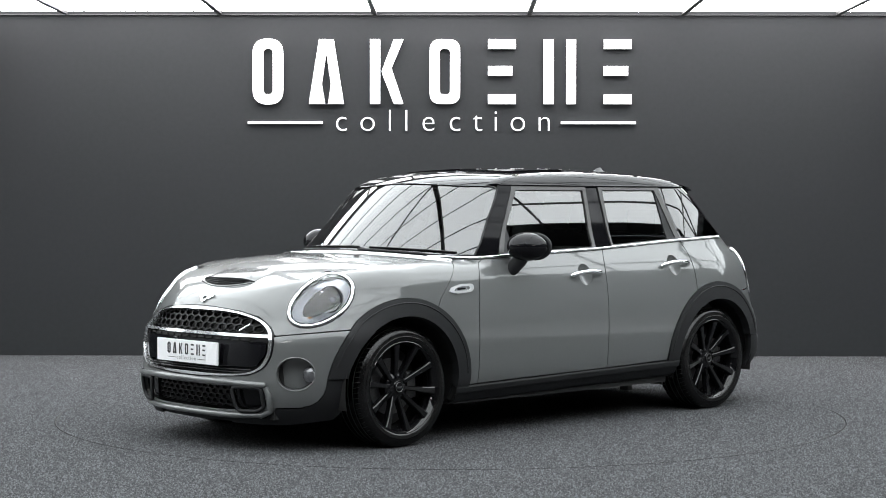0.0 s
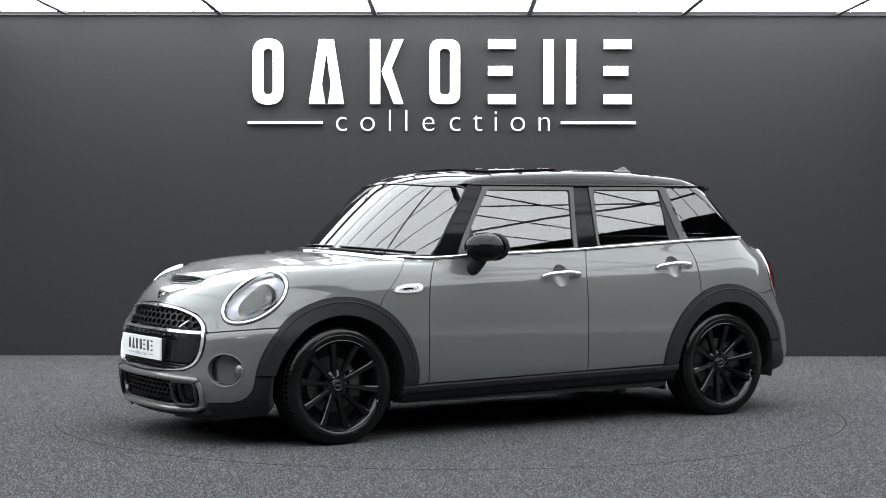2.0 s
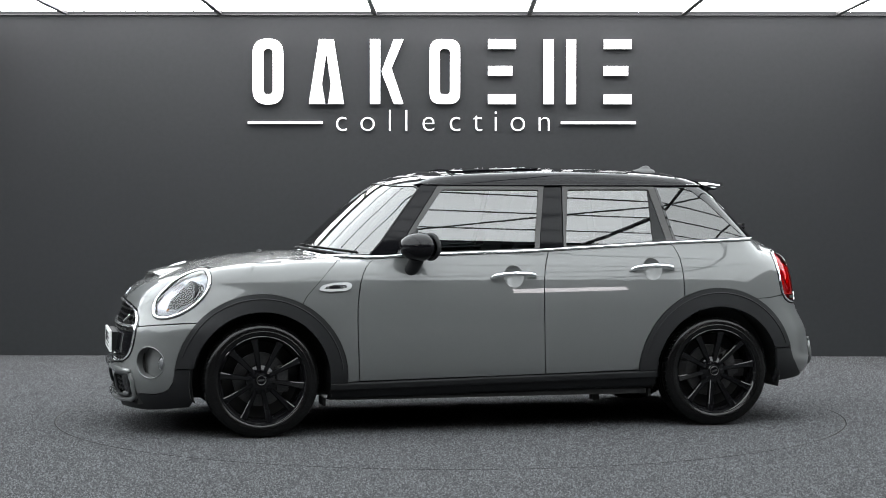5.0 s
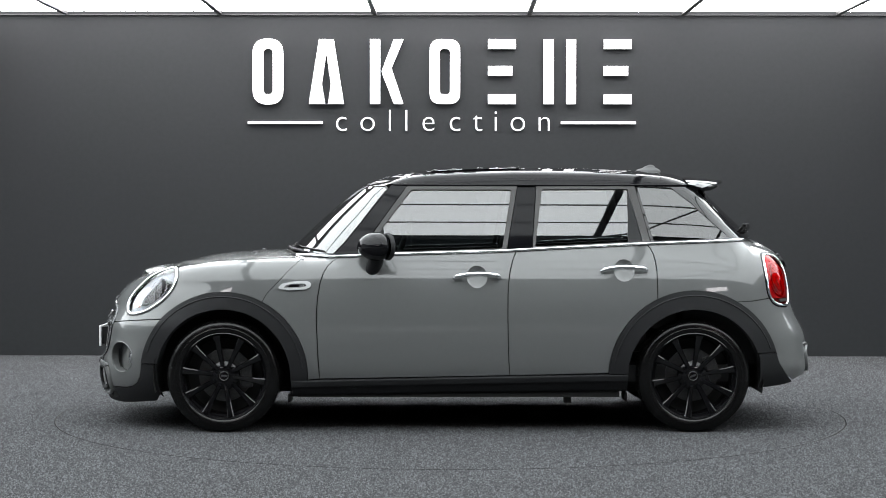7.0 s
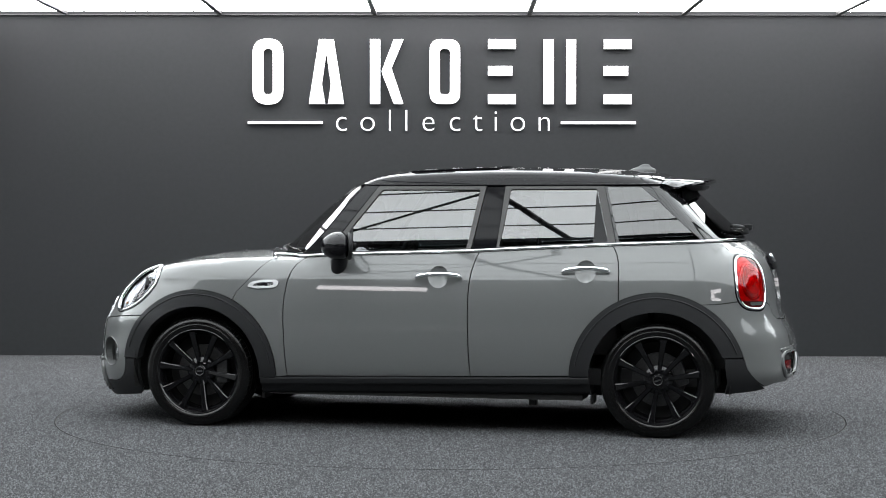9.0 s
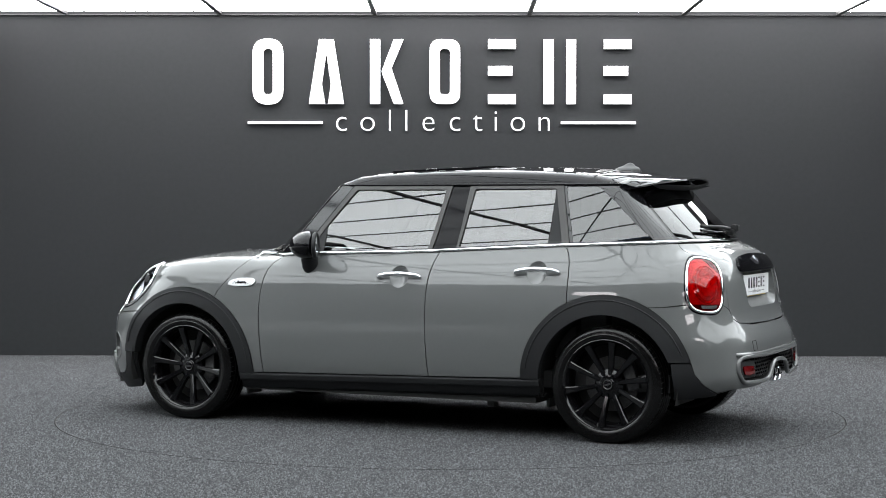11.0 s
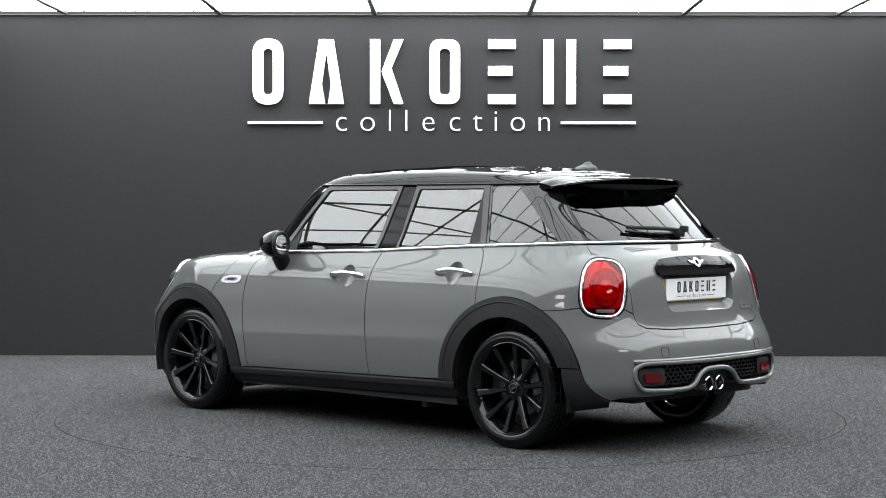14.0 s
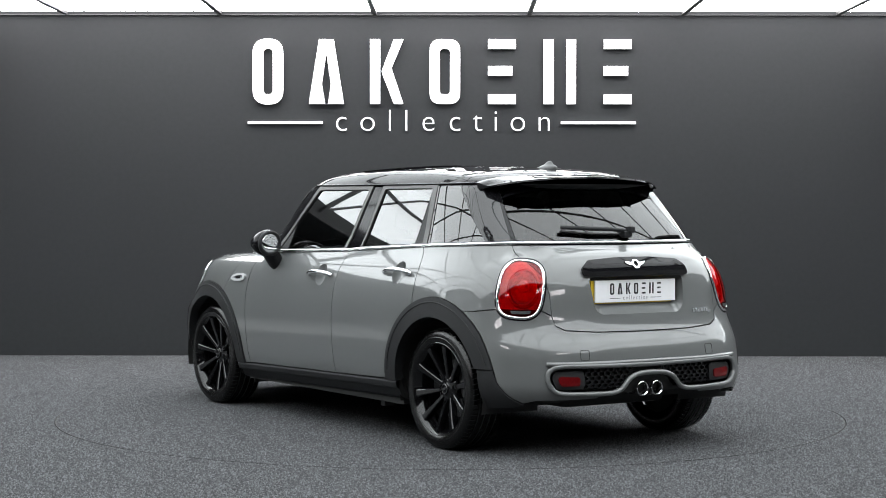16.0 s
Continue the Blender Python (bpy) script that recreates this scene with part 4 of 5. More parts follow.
def make_rear():
    # quarter, hatch, bumper
    c = [(-1.033, belt(-1.033, -0.008)[1]), (-1.048, 1.008), (-1.063, 0.977), (-1.073, 0.935), (-1.078, 0.884), (-1.079, 0.80), (-1.079, 0.736)]
    hatch = [(y + 0.003, z) for y, z in HATCH[:5]]
    q = S([(x - GAPW, z) for x, z in c]) + S(arcto(RC, RO + 0.014, -1.083, 0.735, -1.515, 0.717, 16)) + S(fill([(-1.60, 0.722), (-1.70, 0.735)], 0.03, False)) + S(fill([(0.575, 0.73), (0.528, 0.705)], 0.02, False), "rear") + S(fill(list(reversed(hatch)), 0.03, False)[1:], "rear") + S([belt(x, -0.008) for x in np.linspace(-1.60, -1.05, 14)])
    both("rear_quarter", sheet(q, "round", [TAIL], step=0.035), PAINT)
    hloop = HATCH + [(-y, z) for y, z in reversed(HATCH[:-1])]
    h = part("tailgate", sheet(hloop, "rear", [rounded([(0.305, 0.885), (-0.305, 0.885), (-0.285, 0.73), (-0.25, 0.700), (0.25, 0.700), (0.285, 0.73)], 0.03)], step=0.035), PAINT, CAR, "glossy grey tailgate with recessed plate")
    rec = rounded([(0.305, 0.885), (-0.305, 0.885), (-0.285, 0.73), (-0.25, 0.700), (0.25, 0.700), (0.285, 0.73)], 0.03)
    rim = fill(rec, 0.02)
    deep = [(y * 0.97, z + 0.050 * min(1, max(0, (0.79 - z) / 0.08))) for y, z in rim]
    part("plate_recess", sheet(deep, "rear", out=-0.05, thick=0.0), PAINT, h)
    p, n = lay(rim, "rear")
    q, m = lay(deep, "rear")
    k = len(p)
    part("recess_edge", (list(p) + list(q - m * 0.050), [(i, (i + 1) % k, (i + 1) % k + k, i + k) for i in range(k)]), PAINT, h)
    gar = rounded([(0.335, 0.885), (0.333, 0.925), (0.29, 0.960), (0.10, 0.972), (-0.10, 0.972), (-0.29, 0.960), (-0.333, 0.925), (-0.335, 0.885)], 0.02)
    part("handle_bar", sheet(gar, "rear", out=0.016, thick=0.03, bend=handle_bend), GLOSS, h, "gloss black tailgate handle strip")
    disc = sheet(oval(0, 0.937, 0.024, 0.021), "rear", [oval(0, 0.937, 0.015, 0.013)], out=0.024, step=0.02)
    wl = sheet([(0.022, 0.931), (0.022, 0.943), (0.064, 0.949), (0.056, 0.941), (0.042, 0.934)], "rear", out=0.022, step=0.02)
    part("badge", merge(disc, wl, flip(wl)), CHROME, h, "small chrome winged badge")
    for i in range(6):
        y = -0.352 - i * 0.0205
        part("badge_bar", sheet([(y, 0.694), (y - 0.014, 0.694), (y - 0.014, 0.716), (y, 0.716)], "rear", out=0.004, thick=0.006, step=0.05), SILVER, h)
    part("badge_bar", sheet([(-0.472, 0.683), (-0.49, 0.683), (-0.49, 0.703), (-0.472, 0.703)], "rear", out=0.004, thick=0.006, step=0.05), SILVER, h)
    ch = part("tailgate_moulding", line([(0.60, 1.050), (0.3, 1.052), (-0.3, 1.052), (-0.60, 1.050)], "rear", 0.008, False, 0.004), CHROME, h)
    yp = part("number_plate", boxes((-1.852, -1.840, -0.245, 0.275, 0.750, 0.866), bevel=0.003), YELLOW, CAR, "yellow rear plate under a white one")
    wp = part("plate_cover", boxes((-1.866, -1.854, -0.262, 0.258, 0.757, 0.868), bevel=0.003), WHITE, yp, "white cover plate with dark bars")
    plate_bars(wp, -1.8675, 0.812, -1)
    # bumper
    top = S(arcto(RC, RO + 0.014, -1.736, 0.440, -1.520, 0.712, 10)) + S(fill([(-1.60, 0.717), (-1.70, 0.729)], 0.03, False)) + S(fill([(0.575, 0.724), (0.531, 0.700)] + [(y, z - 0.006) for y, z in HATCH[5:]], 0.03, False), "rear")
    opening = S(fill(VENT[:8], 0.03, False), "rear")
    low = S(fill([(0.30, 0.315), (0.33, 0.296), (0.50, 0.294), (0.60, 0.296), (0.64, 0.294)], 0.03, False), "rear") + S(fill([(-1.845, 0.280), (-1.80, 0.318), (-1.755, 0.380), (-1.738, 0.440)], 0.03, False))
    side = sheet(top + opening[:-1] + low, "round", step=0.035)
    b = part("rear_bumper", merge(side, flip(side)), PAINT, CAR, "grey rear bumper with black honeycomb insert")
    vloop = VENT + [(-y, z) for y, z in reversed(VENT[1:-1])]
    part("vent_frame", line(eased(vloop), "rear", 0.0135, True, 0.001), PAINT, b)
    part("vent_backing", sheet(grow(vloop, 0.004), "rear", out=-0.05, thick=0.0), DARK, b)
    for sgn in (1, -1):
        L = [(sgn * a, z) for a, z in ((0.185, 0.335), (0.40, 0.335), (0.40, 0.445), (0.06, 0.435), (0.09, 0.420), (0.15, 0.395))]
        part("vent_mesh", mesh_cells(L, "rear", 0.022, -0.02), MESH, b)
        L = rounded([(sgn * a, z) for a, z in ((0.405, 0.345), (0.405, 0.435), (0.565, 0.435), (0.58, 0.40), (0.555, 0.345))], 0.02)
        pod = part("reflector_pod", sheet(L, "rear", out=-0.012, thick=0.03), PLASTIC, b)
        L = rounded([(sgn * a, z) for a, z in ((0.435, 0.362), (0.435, 0.405), (0.54, 0.412), (0.55, 0.395), (0.535, 0.362))], 0.012)
        part("rear_reflector", sheet(L, "rear", out=-0.004, thick=0.01), DEEPRED, pod, "red rear reflector")
        part("tow_cover", line(rounded([(sgn * 0.375, 0.485), (sgn * 0.425, 0.485), (sgn * 0.425, 0.535), (sgn * 0.375, 0.535)], 0.01), "rear", 0.0012, True, 0.0), GAP, b)
    part("bumper_ledge", line([(0.60, 0.470), (0.3, 0.466), (-0.3, 0.466), (-0.60, 0.470)], "rear", 0.012, False, 0.0), PAINT, b)
    part("rear_diffuser", sheet([(0.60, 0.305), (-0.60, 0.305), (-0.56, 0.280), (0.56, 0.280)], "rear", out=-0.05, thick=0.04), PLASTIC, CAR)
    part("exhaust_recess", sheet(mirror_loop([(0, 0.400), (0.085, 0.396), (0.135, 0.375), (0.175, 0.325), (0.19, 0.29), (0, 0.285)]), "rear", out=-0.04, thick=0.0), DARK, CAR)
    ex = new("exhaust")
    ex.parent = CAR
    tagged(ex, "twin round chrome exhaust tips")
    for y in (0.045, -0.047):
        t = part("exhaust_tip", lathe([(0.036, 0.14), (0.038, 0.004), (0.037, -0.003), (0.034, -0.005), (0.0305, -0.001), (0.030, 0.02)], 36, "x"), CHROME, ex)
        t.location = (-1.978, y, 0.330)
        i = part("exhaust_bore", lathe([(0.030, 0.13), (0.030, 0.02)], 24, "x"), DARK, ex)
        i.location = (-1.978, y, 0.330)
        k = part("exhaust_end", lathe([(0.0, 0.10), (0.0305, 0.10)], 24, "x"), DARK, ex)
        k.location = (-1.978, y, 0.330)
    # tail lamps
    for m in (1, -1):
        f = (lambda d: d) if m == 1 else flip
        t = part("tail_lamp", f(dome(-1.784, 0.830, 0.096, 0.134, 0.10, 3.0, -0.004, -0.022)), LAMPIN, CAR, "red tail lamp with chrome surround")
        part("lens", f(dome(-1.784, 0.830, 0.094, 0.132, 0.10, 3.0, 0.003, 0.012)), REDGLASS, t, "glossy red lens")
        part("chrome_ring", f(line(grow(TAIL, -0.002), "round", 0.0078, True, 0.001, seg=12)), CHROME, t)
        part("seal", f(sheet(grow(TAIL, 0.012), "round", [grow(TAIL, 0.003)], out=0.001, thick=0.02, step=0.05)), GLOSS, t)
        part("light_guide", f(line(oval(-1.797, 0.838, 0.070, 0.092), "round", 0.009, True, -0.016)), MIDRED, t)
        part("bulb_bowl", f(dome(-1.797, 0.845, 0.058, 0.076, 0.0, 2.0, -0.008, -0.010, 6, 32)), MIDRED, t)
        part("bulb", f(dome(-1.797, 0.850, 0.026, 0.030, 0.0, 2.0, -0.016, 0.012, 5, 24)), LAMPIN, t)
        part("lamp_foot", f(sheet(rounded([(-1.832, 0.726), (-1.742, 0.726), (-1.748, 0.710), (-1.826, 0.710)], 0.006), "round", out=0.0085, thick=0.004, step=0.03)), STEEL, t, "grey reversing lamp strip")


def side_bend(p):
    """The even curve of drawn side glass."""
    t = np.radians(13 + 9.5 * (p[:, 2] - 1.0) / 0.33)
    lean = 0.02 * (p[:, 0] + 0.35) + 0.30 * np.minimum(p[:, 0] + 1.0, 0)
    return np.stack([lean, np.cos(t), np.sin(t)], 1)


def pillar_bend(p):
    """The even curve of the windscreen pillar."""
    h = p[:, 2] - 1.1
    return np.stack([0.46 - 0.2 * h, 0.80 - 0.2 * h, 0.26 + 0.7 * h], 1)


def screen_bend(p):
    """The even curve of the windscreen."""
    h = (p[:, 2] - 1.0) / 0.36
    return np.stack([0.74 - 0.10 * h, 0.80 * p[:, 1], 0.64 + 0.14 * h], 1)


def rear_bend(p):
    """The even curve of the rear window."""
    h = (p[:, 2] - 1.05) / 0.3
    return np.stack([-0.76 + 0.08 * h, 0.42 * p[:, 1], 0.62 + 0.10 * h], 1)


SCREEN_EDGE = [(0.690, 0.968), (0.625, 1.035), (0.545, 1.135), (0.468, 1.235), (0.412, 1.305), (0.372, 1.350)]


def make_greenhouse():
    # roof
    def rail(x, z=1.358):
        return float(lay([(x, z)], "side")[0][0][1])
    xs = np.linspace(0.36, -1.36, 30)
    edge = [(float(x), rail(x)) for x in xs]
    front = [(0.535 - 0.40 * y * y, y) for y in np.linspace(-0.50, 0.50, 15)]
    rear = [(-1.42 + 0.12 * y * y, y) for y in np.linspace(0.50, -0.50, 11)]
    roof = part("roof", sheet(front + edge + rear + [(x, -y) for x, y in reversed(edge)], "top", out=0.004, thick=0.02, step=0.05), ROOFGLOSS, CAR, "gloss black roof")
    both("drip_rail", line([(x, 1.352) for x in xs], "side", 0.006, False, 0.004), ROOFGLOSS)
    part("roof_seam", line([(-1.13, -0.56), (-1.15, -0.3), (-1.155, 0), (-1.15, 0.3), (-1.13, 0.56)], "top", 0.0022, False, 0.004), GAP, roof)
    part("roof_seam", line([(0.18, -0.545), (0.25, -0.3), (0.27, 0), (0.25, 0.3), (0.18, 0.545)], "top", 0.0022, False, 0.004), GAP, roof)
    for y in (0.22, -0.22):
        part("roof_pane", sheet(rounded([(0.15, y - 0.20), (0.15, y + 0.20), (-0.35, y + 0.20), (-0.35, y - 0.20)], 0.04), "top", out=0.012, thick=0.01, step=0.06), GLOSS, roof, "dark glass roof pane")
    # spoiler
    bm = bmesh.new()
    prof = [(-1.28, 1.400), (-1.40, 1.394), (-1.50, 1.386), (-1.535, 1.380), (-1.538, 1.372), (-1.50, 1.368), (-1.42, 1.362), (-1.34, 1.352)]
    rows = []
    for y in np.linspace(-0.575, 0.575, 23):
        a = abs(y) / 0.575
        rows.append([bm.verts.new((x + 0.17 * a**3 * min(1, max(0, (-1.30 - x) / 0.2)), y * (1 - 0.03 * (x < -1.45)), z + 0.010 - 0.038 * a * a - 0.012 * a**8)) for x, z in prof])
    for A, B in zip(rows, rows[1:]):
        for i in range(len(prof)):
            j = (i + 1) % len(prof)
            bm.faces.new((A[i], A[j], B[j], B[i]))
    bm.faces.new(rows[0])
    bm.faces.new(list(reversed(rows[-1])))
    bmesh.ops.recalc_face_normals(bm, faces=bm.faces)
    part("spoiler", smooth(bm, 50), GLOSS, CAR, "gloss black roof spoiler")
    bm = bmesh.new()
    rows = []
    for y in np.linspace(-0.40, 0.40, 13):
        a = abs(y) / 0.40
        d = 0.03 * (1 - a**3)
        rows.append([bm.verts.new(v) for v in ((-1.40, y, 1.35), (-1.49, y, 1.352), (-1.47, y, 1.352 - d * 0.8), (-1.40, y, 1.352 - d))])
    for A, B in zip(rows, rows[1:]):
        for i in range(4):
            bm.faces.new((A[i], A[(i + 1) % 4], B[(i + 1) % 4], B[i]))
    bmesh.ops.recalc_face_normals(bm, faces=bm.faces)
    part("spoiler_underside", smooth(bm, 50), PLASTIC, CAR)
    # aerial
    bm = bmesh.new()
    bmesh.ops.create_uvsphere(bm, u_segments=24, v_segments=14, radius=1)
    for v in bm.verts:
        t = v.co.copy()
        up = max(t.z, 0)
        pinch = 1 - 0.62 * max(0.0, min(1.0, (up - 0.35) / 0.25))
        v.co = (-1.12 + t.x * 0.078 * (0.35 + 0.65 * pinch) - 0.022 * up, t.y * 0.034 * pinch, 1.434 + max(t.z, -0.2) * 0.046)
    part("aerial_fin", smooth(bm, 60), FIN, CAR, "grey shark fin aerial")
    # screens
    se = [(float(x), float(y)) for x, y, _ in lay(fill(SCREEN_EDGE, 0.04, False), "side")[0]]
    ws = [(0.965 - 0.50 * y * y, y) for y in np.linspace(-0.64, 0.64, 21)] + se[:-1] + [(0.530 - 0.40 * y * y, y) for y in np.linspace(0.50, -0.50, 17)] + [(x, -y) for x, y in reversed(se[:-1])]
    w = part("windscreen", sheet(ws, "top", out=0.0, thick=0.004, bend=screen_bend, step=0.05), GLASS, CAR, "tinted windscreen reflecting the roof lights")
    part("screen_seal", line(ws, "top", 0.006, True, 0.001), GLOSS, w)
    part("mirror_mount", boxes((0.44, 0.47, -0.10, 0.10, 1.28, 1.335), bevel=0.01), TRIM, w)
    rg = rounded([(0.545, 1.062), (0.30, 1.064), (0, 1.065), (-0.30, 1.064), (-0.545, 1.062), (-0.475, 1.335), (0, 1.345), (0.475, 1.335)], 0.03)
    r = part("rear_window", sheet(rg, "rear", out=0.0, thick=0.004, bend=rear_bend, step=0.05), DARKGLASS, CAR, "dark tinted rear window with wiper")
    frame_r = sheet([(0.570, 1.056), (0, 1.058), (-0.570, 1.056), (-0.488, 1.345), (0, 1.352), (0.488, 1.345)], "rear", [grow(rg, 0.003)], out=-0.001, thick=0.02, step=0.05)
    part("rear_window_frame", frame_r, GLOSS, CAR)
    p, n = lay(fill([(-0.07, 1.090), (0.02, 1.098), (0.30, 1.108)], 0.03, False), "rear")
    wp = part("rear_wiper", tube(p + n * 0.03, 0.010, False), PLASTIC, r, "black rear wiper")
    p, n = lay(fill([(-0.02, 1.082), (0.15, 1.085), (0.31, 1.098)], 0.03, False), "rear")
    part("wiper_blade", tube(p + n * 0.016, 0.007, False), RUBBER, wp)
    part("wiper_pivot", boxes((-1.725, -1.66, -0.095, -0.045, 1.075, 1.11), bevel=0.012), PLASTIC, wp)
    part("washer_nub", boxes((-1.745, -1.70, -0.10, -0.07, 1.10, 1.135), bevel=0.01), PLASTIC, wp)
    # cowl and wipers
    cowl = [(1.000 - 0.28 * y * y, y) for y in np.linspace(-0.69, 0.69, 17)] + [(0.972 - 0.50 * y * y, y) for y in np.linspace(0.69, -0.69, 17)]
    part("cowl", sheet(cowl, "top", out=-0.008, thick=0.01, step=0.05), PLASTIC, CAR, "black plastic scuttle below the windscreen")
    part("cowl_moulding", line([(1.000 - 0.28 * y * y, y) for y in np.linspace(-0.72, 0.72, 25)], "top", 0.009, False, 0.0), CHROME, CAR)
    for y0, y1 in ((0.10, 0.58), (-0.50, 0.02)):
        pts = [(0.968 - 0.5 * y * y, y) for y in np.linspace(y0, y1 - 0.08, 9)]
        p, n = lay(pts, "top")
        wi = part("wiper_arm", tube(p + n * np.linspace(0.018, 0.010, 9)[:, None], 0.007, False), PLASTIC, CAR, "black windscreen wiper")
        pts = [(0.945 - 0.5 * y * y, y) for y in np.linspace(y0 + 0.05, y1 + 0.06, 9)]
        p, n = lay(pts, "top")
        part("wiper_blade", tube(p + n * 0.007, 0.005, False), RUBBER, wi)
    # pillars, frames and side glass
    zt = 1.350
    pillar = [*SCREEN_EDGE, (0.285, zt), (0.36, 1.25), (0.46, 1.11), (0.555, belt(0.555, 0.008)[1])]
    fo = [(0.548, belt(0.548, 0.008)[1]), (0.455, 1.11), (0.355, 1.25), (0.282, zt), (-0.325, zt), (-0.262, belt(-0.262, 0.008)[1])]
    fg = rounded([(0.500, belt(0.50, 0.014)[1]), (0.415, 1.125), (0.262, 1.327), (-0.292, 1.327), (-0.237, belt(-0.237, 0.014)[1])], 0.012)
    bp = [(-0.328, zt), (-0.428, zt), (-0.400, belt(-0.40, 0.008)[1]), (-0.266, belt(-0.266, 0.008)[1])]
    ro = [(-0.432, zt), (-0.975, zt), (-1.052, belt(-1.052, 0.008)[1]), (-0.404, belt(-0.404, 0.008)[1])]
    rgl = rounded([(-0.462, 1.329), (-0.938, 1.331), (-1.010, belt(-1.01, 0.014)[1]), (-0.418, belt(-0.418, 0.014)[1])], 0.012)
    qg = rounded([(-0.992, 1.343), (-1.175, 1.343), (-1.28, 1.26), (-1.50, belt(-1.50, 0.014)[1]), (-1.070, belt(-1.07, 0.014)[1])], 0.012)
    cp = S(fill([(-0.978, zt), (-1.20, zt), (-1.34, zt - 0.006)], 0.04, False)) + S(fill([(0.488, 1.338), (0.53, 1.20), (0.570, 1.060)], 0.04, False), "rear") + S(fill([belt(-1.58, 0.010), belt(-1.30, 0.009), belt(-1.056, 0.008)], 0.04, False))
    qr = S(qg)
    for m in (1, -1):
        f = (lambda d: d) if m == 1 else flip
        part("a_pillar", f(sheet(pillar, "side", bend=pillar_bend, out=0.003, step=0.018, edge=0.015)), PILLAR, CAR, "black windscreen pillar")
        d = part("front_window_frame", f(sheet(fo, "side", [fg], out=0.003)), SATIN, CAR, "satin dark window frame")
        part("window_glass", f(sheet(fg, "side", out=-0.006, thick=0.004, bend=side_bend)), GLASS, d, "tinted side glass")
        part("quarter_sail", f(sheet([(0.50, belt(0.5, 0.014)[1]), (0.415, 1.125), (0.405, belt(0.405, 0.014)[1])], "side", out=-0.002, thick=0.004)), PLASTIC, d)
        part("b_pillar", f(sheet(bp, "side", out=-0.004, bend=side_bend)), PILLAR, CAR)
        d = part("rear_window_surround", f(sheet(ro, "side", [rgl], out=0.003)), SATIN, CAR, "satin dark window frame")
        part("window_glass", f(sheet(rgl, "side", out=-0.006, thick=0.004, bend=side_bend)), GLASS, d, "tinted side glass")
        part("window_sail", f(sheet([(-0.936, 1.326), (-0.930, belt(-0.93, 0.016)[1]), (-1.008, belt(-1.008, 0.016)[1])], "side", out=-0.001, thick=0.004)), PLASTIC, d)
        d = part("c_pillar", f(sheet(cp, "round", [qr], soft=0.03, out=0.0, step=0.02, edge=0.02)), REARPILLAR, CAR, "gloss black rear pillar")
        part("quarter_glass", f(sheet(qg, "side", out=-0.003, thick=0.004, bend=side_bend)), QUARTERGLASS, d, "dark tinted quarter glass")
        # door mirror
        bm = bmesh.new()
        bmesh.ops.create_uvsphere(bm, u_segments=36, v_segments=20, radius=1)
        for v in bm.verts:
            t = v.co.copy()
            x = 0.115 * t.x if t.x > 0 else 0.055 * t.x
            v.co = (0.435 + x - 0.03 * t.y, m * (0.885 + 0.098 * t.y), 1.018 + 0.078 * t.z * (1 - 0.12 * t.y))
        bmesh.ops.recalc_face_normals(bm, faces=bm.faces)
        mi = part("door_mirror", smooth(bm, 80), GLOSS, CAR, "gloss black door mirror")
        bm = bmesh.new()
        bmesh.ops.create_uvsphere(bm, u_segments=32, v_segments=12, radius=1)
        for v in bm.verts:
            t = v.co.copy()
            v.co = (0.379 + 0.005 * t.x - 0.03 * t.y, m * (0.885 + 0.070 * t.y), 1.018 + 0.055 * t.z)
        bmesh.ops.recalc_face_normals(bm, faces=bm.faces)
        part("mirror_glass", smooth(bm, 80), CHROME, mi)
        rim = [(0.386 - 0.03 * math.cos(w), m * (0.885 + 0.080 * math.cos(w)), 1.018 + 0.064 * math.sin(w)) for w in np.linspace(0, 2 * math.pi, 40, endpoint=False)]
        part("mirror_rim", tube(rim, 0.012, True), PLASTIC, mi)
        foot = [(0.470, m * 0.770, 0.885), (0.465, m * 0.80, 0.905), (0.452, m * 0.835, 0.945), (0.440, m * 0.860, 0.985)]
        part("mirror_foot", tube(foot, 0.048, False, 14, 0.8), PLASTIC, mi)


